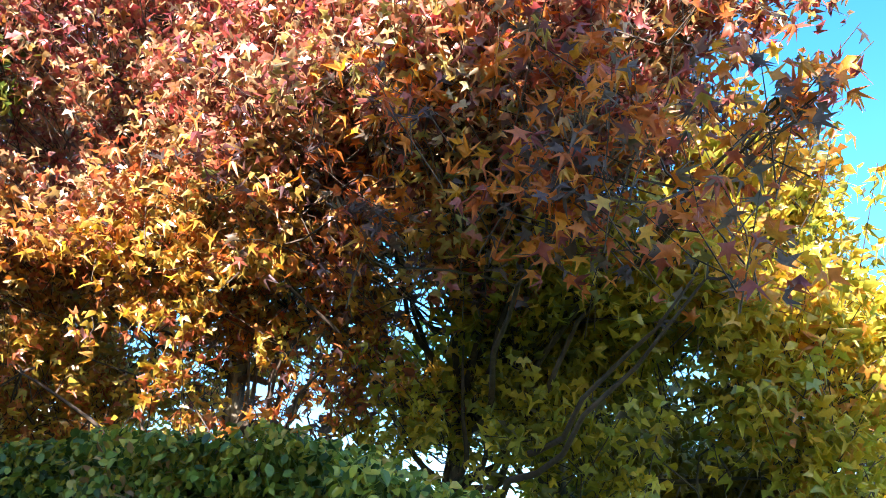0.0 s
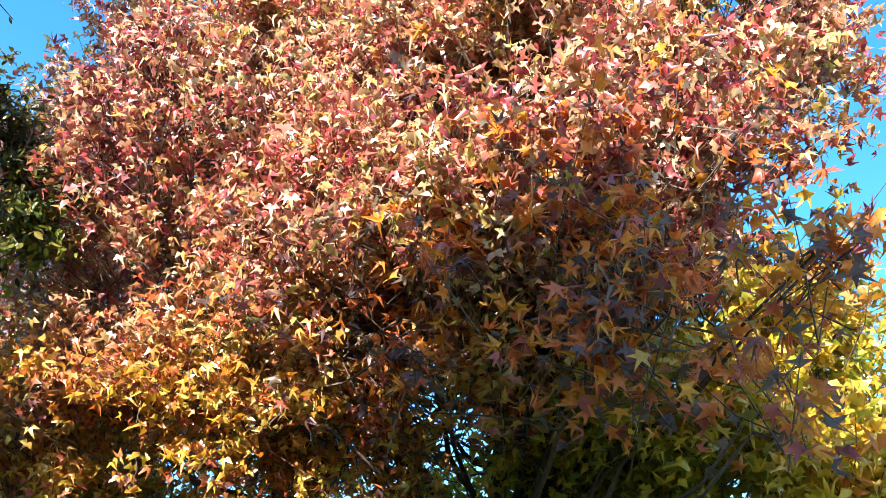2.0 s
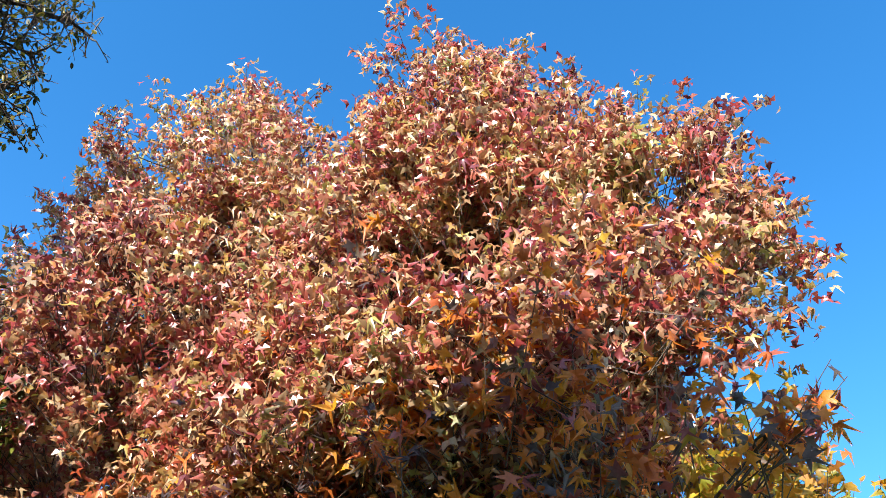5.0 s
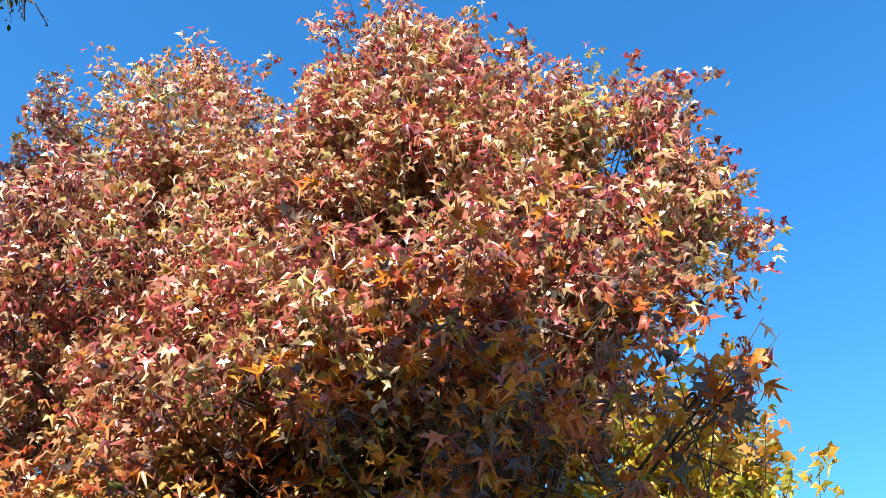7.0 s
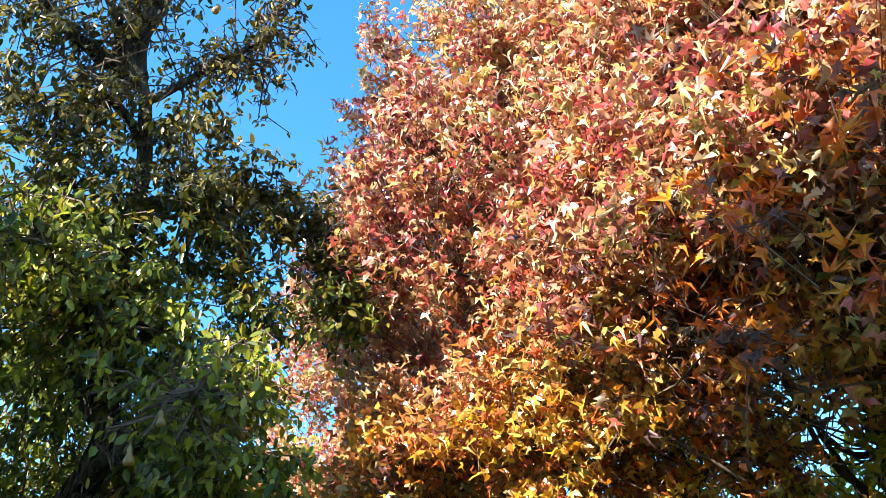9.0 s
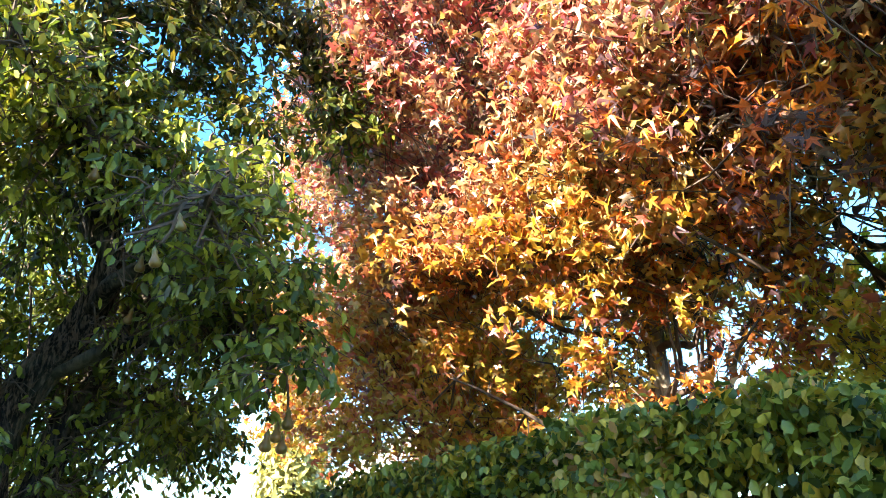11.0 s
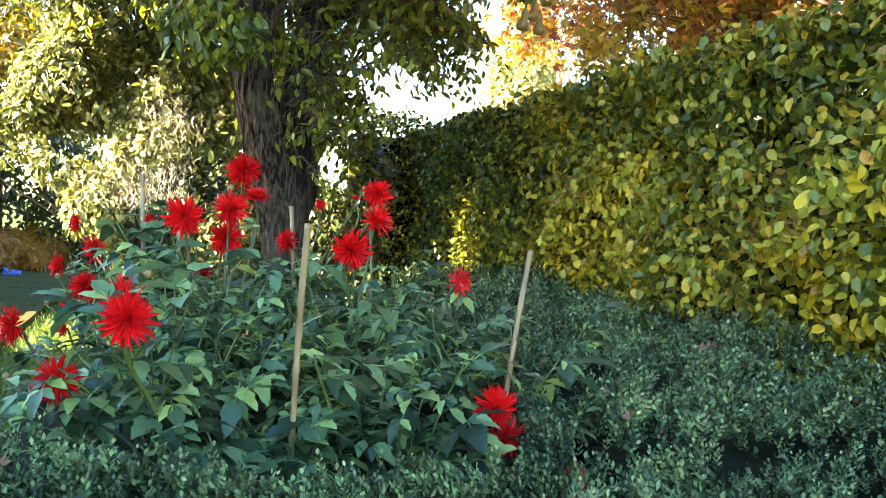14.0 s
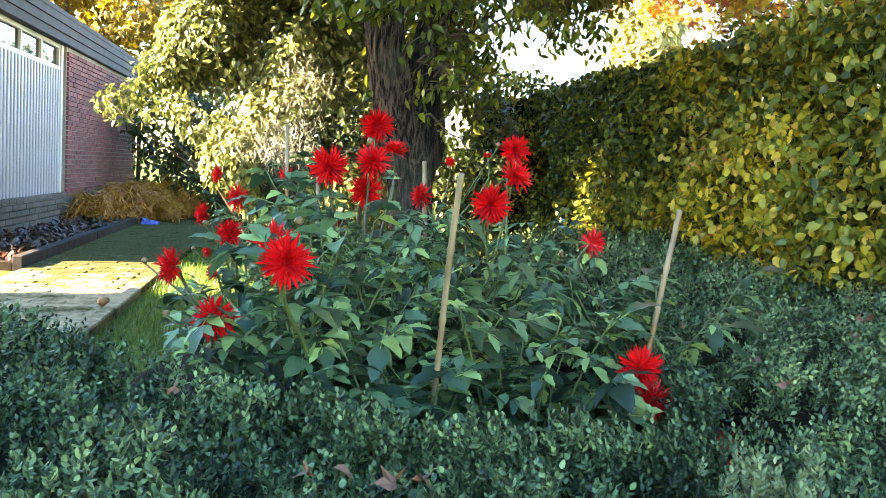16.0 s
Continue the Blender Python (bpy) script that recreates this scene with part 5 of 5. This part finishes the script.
    ob["kind"] = "stuff"
    # plinth of darker brick
    whole = mesh_of("plinth_brick", *box_piece(0, 0, 0, 0.21, 0.14, 0.058, 0.003), M_PLINTH)
    cut = []
    for c in range(6):
        z = Z0 + 0.02 + c * 0.07
        x = x_end - (0.11 if c % 2 else 0)
        while x > x_far:
            if x - 0.21 > x_far:
                part("plinth_brick", whole, g, "", Matrix.Translation((x - 0.21, gy - 0.14 + rng.uniform(-0.002, 0.003), z)))
            else:
                cut.append(box_piece(x_far, gy - 0.14, z, x, gy, z + 0.058))
            x -= 0.22
    part("plinth", mesh_of("plinth", *many(cut), M_PLINTH), g, "dark stained brick plinth")


garage()


# ---- planting strip by the garage, its timber edge, path ----
slab("planting_strip", [(-9.4, -1.88), (-9.4, -1.16), (-15.5, -1.16), (-15.5, -1.88)], Z0 - 0.02, Z0 + 0.06, M_SOIL, "dark mulched soil strip along the garage", "soil")
edge = empty("timber_edging", (-12, -1.1, Z0), "dark weathered timber edging along the soil", "edging")
for i, (xa, xb) in enumerate(((-9.4, -11.9), (-11.92, -14.3))):
    part("plank", mesh_of("plank", *box_piece(xb, -1.16, Z0 - 0.02, xa, -1.08, Z0 + 0.115 - 0.005 * i, 0.008), M_TIMBER), edge)

path_rng = np.random.default_rng(81)
path = empty("path", (-10, -0.6, Z0), "old brick path overgrown with moss", "path", kind="structure")
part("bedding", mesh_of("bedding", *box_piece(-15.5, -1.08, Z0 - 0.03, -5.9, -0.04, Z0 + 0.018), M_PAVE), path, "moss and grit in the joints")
far_bricks, count, row = [], 0, 0
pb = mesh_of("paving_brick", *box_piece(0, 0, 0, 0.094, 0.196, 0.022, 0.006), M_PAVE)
x = -6.0
while x > -15.3:
    y = -1.07 - (0.1 if row % 2 else 0)
    while y < -0.12:
        y0, y1 = max(y, -1.075), min(y + 0.196, -0.095)
        z = Z0 + path_rng.uniform(-0.005, 0.005)
        if -11.0 < x < -7.0 and y1 - y0 > 0.19 and count < 300:
            part("paving_brick", pb, path, "", Matrix.Translation((x - 0.094, y0, z)) @ pose(0, 0, 0, path_rng.uniform(-1, 1), path_rng.uniform(-1, 1), path_rng.uniform(-1.5, 1.5)))
            count += 1
        else:
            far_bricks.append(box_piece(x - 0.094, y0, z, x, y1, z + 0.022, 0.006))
        y += 0.2
    x -= 0.098
    row += 1
rest = part("paving", mesh_of("paving", *many(far_bricks), M_PAVE), path)
rest["kind"] = "stuff"
kerb = empty("path_kerb", (-9, 0.0, Z0), "mossy stone kerb between path and lawn", "kerb", kind="structure")
x = -6.0
while x > -15:
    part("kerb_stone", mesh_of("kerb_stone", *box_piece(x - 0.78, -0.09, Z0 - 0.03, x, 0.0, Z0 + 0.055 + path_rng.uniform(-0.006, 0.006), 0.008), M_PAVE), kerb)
    x -= 0.8


def grass():
    rng = np.random.default_rng(91)
    n = 26000
    x, y = rng.uniform(-17, -5.6, n), rng.uniform(0.02, 1.6, n)
    keep = (y < np.interp(x, [-17, -10, -7.4, -6.2, -5.6], [1.6, 1.1, 0.9, 0.4, 0.2])) & (rng.uniform(0, 1, n) < np.clip(5.5 / (-2.5 - x), 0.25, 1))
    p = np.stack([x, y, np.full(n, Z0 - 0.004)], 1)[keep]
    # tufts in the path's joints
    m = 2500
    q = np.stack([rng.uniform(-15, -6, m), rng.uniform(-1.05, -0.1, m), np.full(m, Z0 + 0.002)], 1)
    p = np.concatenate([p, q])
    blade = ([(-0.06, 0, 0), (0.06, 0, 0), (0.04, 0.12, 0.55), (-0.04, 0.12, 0.55), (0.0, 0.4, 1.0)], [(0, 1, 2, 3), (3, 2, 4)])
    size = np.concatenate([rng.uniform(0.03, 0.07, keep.sum()), rng.uniform(0.012, 0.03, m)])
    up = np.stack([rng.normal(0, 0.3, len(p)), rng.normal(0, 0.3, len(p)), np.ones(len(p))], 1)
    thing("grass", scattered("grass", blade, frames_of(up, rng.uniform(0, 6.3, len(p)), size, p), M_GRASS), "short green lawn grass with mossy tufts", "grass", kind="stuff")


grass()


# ---- golden withered ferns against the wall ----
def ferns():
    rng = np.random.default_rng(101)
    for k, (x, y, s) in enumerate(((-13.9, -1.55, 0.75), (-14.6, -1.35, 0.9), (-15.4, -1.25, 1.0), (-16.3, -1.1, 1.0), (-15.0, -0.95, 0.7), (-15.9, -0.7, 0.75))):
        f = empty("fern", (x, y, Z0), "collapsed golden-brown withered fern clump by the wall", "fern", "withered ferns")
        stems, pts, nor = [], [], []
        for j in range(46):
            a = rng.uniform(0, 6.28)
            r, h = s * rng.uniform(0.35, 0.75), s * rng.uniform(0.25, 0.6)
            line = bent([(x, y, Z0), (x + math.cos(a) * r * 0.4, y + math.sin(a) * r * 0.4, Z0 + h), (x + math.cos(a) * r, y + max(math.sin(a) * r, -0.3), Z0 + h * 0.45)], 6)
            stems.append(tube(line, [0.006] * len(line), 3, 0, False))
            for i, q in enumerate(line[2:]):
                for side in (-1, 1):
                    for c in range(2):
                        pts.append(np.array(q) + rng.normal(0, 0.012, 3))
                        nor.append(np.array([math.cos(a) * 0.3, math.sin(a) * 0.3, 1.0]))
        part("stalks", mesh_of("stalks", *many(stems), M_FERN), f)["kind"] = "stuff"
        part("fronds", foliage("fronds", np.array(pts), np.array(nor), 0.15 * s, [oval_leaf(0.13, 0.6), oval_leaf(0.18, 0.4)], M_FERN, rng, 0.7, 0.6), f)


ferns()


# ---- shrubs and trees at the far side of the garden ----
def shrub(name, place, lobes, material, count, size, templates, seed, label, category="shrub", stem=0.05, hang=0.6):
    rng = np.random.default_rng(seed)
    s = empty(name, (*place, Z0), label, category)
    stems, pts, nor = [], [], []
    vol = sum(l[3] * l[4] * l[5] for l in lobes)
    for cx, cy, cz, rx, ry, rz in lobes:
        for k in range(2):
            d = rng.normal(0, 0.4, 3)
            e = (cx + d[0] * rx, cy + d[1] * ry, cz + d[2] * rz * 0.6)
            line = bent([(place[0] + rng.uniform(-0.1, 0.1), place[1] + rng.uniform(-0.1, 0.1), Z0), ((place[0] * 2 + cx) / 3, (place[1] * 2 + cy) / 3, (Z0 + cz) / 2), e], 5, 0.05)
            stems.append(tube(line, [stem * (1 - 0.8 * i / (len(line) - 1)) for i in range(len(line))], 5))
        n = int(count * rx * ry * rz / vol)
        d = rng.normal(0, 1, (n * 2, 3))
        d /= np.linalg.norm(d, axis=1, keepdims=True)
        q = np.array([cx, cy, cz]) + d * np.array([rx, ry, rz]) * rng.uniform(0.3, 1.0, (n * 2, 1)) ** 0.4
        k = lumpy(q, 1.5, seed) + rng.uniform(-0.15, 0.15, len(q)) > -0.08
        pts.append(q[k][:n]); nor.append(d[k][:n] * 0.7 + np.array([0, -0.2, 0.5]))
    part("branchwork", mesh_of("branchwork", *many(stems), M_TWIG, True), s)["kind"] = "stuff"
    part("foliage", foliage("foliage", np.concatenate(pts), np.concatenate(nor), size, templates, material, rng, hang, 0.45), s)
    return s


shrub("magnolia", (-9.8, 0.75), [(-9.51, 0.27, 2.2, 0.52, 0.42, 0.52), (-9.38, -0.29, 1.78, 0.35, 0.28, 0.21), (-9.45, -0.01, 1.95, 0.32, 0.32, 0.28), (-9.72, 0.86, 2.3, 0.56, 0.63, 0.56), (-9.59, 0.37, 1.71, 0.42, 0.42, 0.28), (-9.79, 1.49, 2.02, 0.56, 0.56, 0.63), (-9.79, 0.65, 2.86, 0.63, 0.63, 0.42), (-9.72, 1.42, 2.79, 0.63, 0.56, 0.49), (-9.59, 0.93, 1.22, 0.42, 0.49, 0.42), (-9.59, 1.49, 1.18, 0.49, 0.49, 0.42), (-9.51, 0.93, 1.78, 0.49, 0.56, 0.42), (-9.38, 0.55, 1.39, 0.35, 0.32, 0.32)], M_SHRUB, 42000, 0.066, [creased_leaf(0.6, 0.2, 0.3), creased_leaf(0.55, 0.5, 0.6), creased_leaf(0.6, 0.3, -0.4)], 111, "large sunlit leafy magnolia bush going yellow", "shrub", 0.018, 0.8)
shrub("evergreen_shrub", (-17.5, 0.0), [(-18.6, -1.6, 1.3, 0.8, 0.9, 1.1), (-17.3, -0.4, 1.0, 0.8, 0.9, 0.8), (-15.4, 0.5, 0.95, 0.8, 0.8, 0.6), (-16.6, -0.5, 0.95, 0.9, 0.7, 0.7), (-15.9, 0.1, 0.85, 0.7, 0.7, 0.6), (-15.2, 1.6, 1.1, 0.8, 0.8, 0.8), (-16.9, 0.9, 1.1, 0.9, 1.0, 0.9), (-16.2, 2.1, 1.1, 0.9, 0.9, 0.9), (-18.2, 0.4, 2.2, 1.1, 1.7, 1.1), (-17.6, 2.4, 2.0, 1.0, 1.0, 1.0), (-16.6, -0.9, 1.9, 0.9, 0.85, 1.0), (-16.2, -0.1, 2.2, 0.9, 0.8, 1.0)], M_DARKLEAF, 13500, 0.13, LONGLEAF, 112, "dark evergreen shrubs at the end of the lawn")
shrub("laurel_shrub", (-14.5, 2.9), [(-14.0, 2.8, 1.4, 1.0, 1.0, 1.1), (-13.8, 3.9, 1.3, 1.0, 0.9, 1.0), (-14.6, 2.2, 2.2, 0.9, 0.9, 0.9)], M_SHRUB, 4200, 0.12, LONGLEAF, 113, "yellow-green laurel bush behind the pear tree")
shrub("viburnum_shrub", (-11.8, 1.0), [(-11.8, 0.9, 1.5, 0.7, 0.8, 1.0), (-11.9, 1.9, 1.6, 0.7, 0.8, 1.1), (-11.9, 1.2, 2.6, 0.6, 0.9, 0.6)], M_DARKLEAF, 8000, 0.12, LONGLEAF, 115, "dark green leafy shrub behind the magnolia")
shrub("privet_shrub", (-9.6, 2.5), [(-9.5, 2.25, 1.2, 0.45, 0.35, 0.7), (-9.7, 2.7, 1.45, 0.5, 0.35, 0.7), (-9.6, 2.5, 0.8, 0.5, 0.4, 0.4)], M_DARKLEAF, 3600, 0.075, LONGLEAF, 116, "dark small-leaved shrub between pear tree and hedge", "shrub", 0.02)
shrub("small_tree", (-21.5, -3.6), [(-21.5, -3.6, 4.6, 2.2, 2.4, 1.9), (-20.5, -2.2, 4.0, 1.5, 1.4, 1.2), (-22.5, -5.4, 5.0, 2.0, 2.0, 1.7)], M_YELLOW, 11000, 0.15, TREFOIL, 114, "golden yellow autumn tree behind the garage", "tree", 0.12)


def feathery_bush():
    """A bush gone to pale seed fluff: thin drooping strands."""
    rng = np.random.default_rng(121)
    p = empty("seeding_clematis", (-9.9, 0.9, Z0), "pale cream feathery seed heads hanging in the bush", "climber")
    pts, nor = [], []
    for cy, cz, ry, rz, n in ((1.04, 1.98, 0.27, 0.29, 800), (0.83, 1.50, 0.4, 0.19, 1300), (0.96, 1.75, 0.27, 0.28, 700)):
        d = rng.normal(0, 0.5, (n, 3))
        pts.append(np.array([-9.15, cy, cz]) + d * np.array([0.25, ry, rz]))
        nor.append(rng.normal(0, 1, (n, 3)))
    q, w = np.concatenate(pts), np.concatenate(nor)
    line = bent([(-9.9, 0.9, Z0), (-9.75, 1.0, 1.2), (-9.65, 1.05, 2.1)], 5, 0.05)
    part("vine", mesh_of("vine", *tube(line, [0.02] * len(line), 5), M_TWIG, True), p)
    part("fluff", foliage("fluff", q, w, 0.075, [oval_leaf(0.035, 0.4), oval_leaf(0.05, 0.2)], M_PALE, rng, 1.2, 0.3), p)["kind"] = "stuff"


feathery_bush()


# ---- far off: columnar conifer, neighbour's roof, low trees ----
def conifer(x, y, h, r, seed):
    rng = np.random.default_rng(seed)
    c = empty("conifer", (x, y, Z0), "tall columnar yellow-green conifer in the distance", "tree")
    part("trunk", mesh_of("trunk", *tube([(x, y, Z0), (x, y, h * 0.7)], [0.22, 0.08], 8), M_TWIG, True), c)
    n = 5200
    t = rng.uniform(0.02, 1, n)
    a = rng.uniform(0, 6.28, n)
    rr = r * np.minimum(1, (1 - t) * 3.2) ** 0.6 * rng.uniform(0.75, 1.05, n)
    p = np.stack([x + rr * np.cos(a), y + rr * np.sin(a), Z0 + t * h], 1)
    nor = np.stack([np.cos(a), np.sin(a), np.full(n, 0.4)], 1)
    part("crown", foliage("crown", p, nor, 0.42, [slim_leaf(0.4, 0.3, 0.12)], M_CONIFER, rng, -0.9, 0.4), c)


conifer(-30, 13.2, 9.6, 1.35, 131)


def neighbour_house():
    h = empty("neighbour_house", (-30, 20, Z0), "far white neighbouring house with pitched roof", "house")
    part("wall", mesh_of("wall", *box_piece(-36, 16.4, Z0, -30, 26, 5.2), M_PALEROOF), h)
    v = [(-36.4, 15.6, 4.9), (-29.6, 15.6, 4.9), (-29.6, 21, 9.0), (-36.4, 21, 9.0), (-29.6, 26.6, 4.9), (-36.4, 26.6, 4.9), (-36.4, 15.6, 4.7), (-29.6, 15.6, 4.7), (-29.6, 26.6, 4.7), (-36.4, 26.6, 4.7)]
    f = [(0, 1, 2, 3), (3, 2, 4, 5), (1, 7, 8, 4, 2), (0, 3, 5, 9, 6), (0, 6, 7, 1), (5, 4, 8, 9), (6, 9, 8, 7)]
    part("roof", mesh_of("roof", v, f, M_PALEROOF), h, "pale sunlit roof")


neighbour_house()


# ---- the house behind the camera, whose shade lies over the bed ----
def house():
    """Gabled block with a lower flat-roofed wing, both plainly plastered."""
    h = empty("house", (0, -6, Z0), "tall plain plastered house with a lower wing", "house")
    part("wing", mesh_of("wing", *many([box_piece(-6.5, -9.7, Z0 - 0.05, -3.52, -4.0, 6.8), box_piece(-6.55, -9.8, 6.804, -3.72, -3.95, 7.0, 0.02)]), M_WALL), h)
    x0, x1, xr, front, back, e, e2, r = -3.5, 1.6, -1.0, -4.0, -11.0, 7.75, 7.35, 8.82
    g = [(x, y, z) for y in (front, back) for x, z in ((x0, Z0 - 0.05), (x1, Z0 - 0.05), (x1, e2), (xr, r - 0.15), (x0, e))]
    part("wall", mesh_of("wall", g, [(0, 1, 2, 3, 4), (9, 8, 7, 6, 5), (0, 4, 9, 5), (1, 6, 7, 2), (0, 5, 6, 1), (2, 7, 8, 3), (3, 8, 9, 4)], M_WALL), h)
    for name, (xa, za) in (("roof", (x0 - 0.2, e - 0.1)), ("roof", (x1 + 0.2, e2 - 0.1))):
        v = [(xa, front + 0.2, za), (xr, front + 0.2, r), (xr, back - 0.2, r), (xa, back - 0.2, za)]
        v += [(x, y, z + 0.16) for x, y, z in v]
        part(name, mesh_of(name, v, [(0, 1, 2, 3), (7, 6, 5, 4), (0, 4, 5, 1), (1, 5, 6, 2), (2, 6, 7, 3), (3, 7, 4, 0)], M_TILE), h, "red-brown tiled roof slope")


house()


# ---- fallen leaves, litter on the soil, a scrap of blue sheet ----
def litter():
    rng = np.random.default_rng(141)
    leaf = [mesh_of("fallen_leaf", *star_leaf(0.45, 1.4, 0.24), M_RUST), mesh_of("fallen_leaf", *oval_leaf(0.6, 0.35, 0.3), M_RUST)]
    for k in range(46):
        if k < 34:
            x, y = rng.uniform(-8.5, -4.5), rng.uniform(2.35, 3.4)
        else:
            x, y = rng.uniform(-4.4, -3.5), rng.uniform(0.2, 2.4)
        t = float(box_top(np.array(x), np.array(y)))
        if t < 0:
            continue
        ob = thing("fallen_leaf", leaf[k % 2], "curled dry reddish-brown leaf fallen on the box", "leaf", "leaves fallen on the box")
        ob.matrix_basis = pose(x, y, t - 0.005, rng.uniform(-35, 35), rng.uniform(-35, 35), rng.uniform(0, 360)) @ Matrix.Scale(rng.uniform(0.03, 0.06), 4)
    for x, y, z, size, turn in ((-3.83, 1.17, 0.83, 0.085, 40), (-3.93, 1.05, 0.82, 0.05, 200), (-4.45, 0.75, 0.81, 0.06, 120), (-3.9, 1.23, 0.82, 0.05, 300), (-5.0, 2.95, 0.93, 0.07, 80), (-4.45, 2.3, 0.84, 0.07, 10)):
        ob = thing("fallen_leaf", leaf[0], "curled dry reddish-brown leaf fallen on the box", "leaf", "leaves fallen on the box")
        ob.matrix_basis = pose(x, y, z, 25, -15, turn) @ Matrix.Scale(size * 0.65, 4)
    v, f, k = [], [], 10
    for i, (r, z) in enumerate(((0.006, 0.052), (0.022, 0.060), (0.034, 0.048), (0.038, 0.030), (0.032, 0.012), (0.016, 0.001), (0.004, 0.006))):
        v += [(r * math.cos(2 * math.pi * j / k), r * math.sin(2 * math.pi * j / k), z) for j in range(k)]
        if i:
            f += [((i - 1) * k + j, i * k + j, i * k + (j + 1) % k, (i - 1) * k + (j + 1) % k) for j in range(k)]
    apple = empty("fallen_apple", (-7.79, -0.12, Z0 + 0.024), "small red windfall apple lying on the brick path", "apple")
    part("flesh", mesh_of("flesh", v, f, M_APPLE, True), apple, "", Matrix.Translation((-7.79, -0.12, Z0 + 0.024)))
    part("stalk", mesh_of("stalk", *tube([(0, 0, 0.05), (0.004, 0, 0.065), (0.01, 0, 0.074)], [0.002, 0.0016, 0.0014], 5), M_TWIG), apple, "dark dry stalk", Matrix.Translation((-7.79, -0.12, Z0 + 0.024)))
    n = 1500
    p = np.stack([rng.uniform(-15.3, -9.5, n), rng.uniform(-1.8, -1.2, n), Z0 + 0.065 + rng.uniform(0, 0.05, n)], 1)
    thing("leaf_litter", foliage("leaf_litter", p, np.tile([0, 0, 1.0], (n, 1)), 0.085, [oval_leaf(0.5, 0.4, 0.3), oval_leaf(0.35, 0.2)], M_DRYLEAF, rng, 0.0, 0.6), "brown and grey leaf litter on the soil strip", "leaf litter", kind="stuff")
    v, f, m = [], [], 9
    for j in range(m):
        for i in range(m):
            a, b = i / (m - 1), j / (m - 1)
            v.append((-14.3 + a * 0.26, -1.0 + b * 0.2, Z0 + 0.03 + 0.05 * abs(noise.noise((a * 4, b * 4, 5))) + 0.09 * (1 - abs(2 * a - 1)) * (1 - b)))
    for j in range(m - 1):
        for i in range(m - 1):
            f.append((j * m + i, j * m + i + 1, (j + 1) * m + i + 1, (j + 1) * m + i))
    sheet = thing("plastic_sheet", mesh_of("plastic_sheet", v, f, M_BLUE), "crumpled blue plastic sheet by the ferns", "plastic sheet")
    sheet.modifiers.new("thickness", "SOLIDIFY").thickness = 0.004


litter()
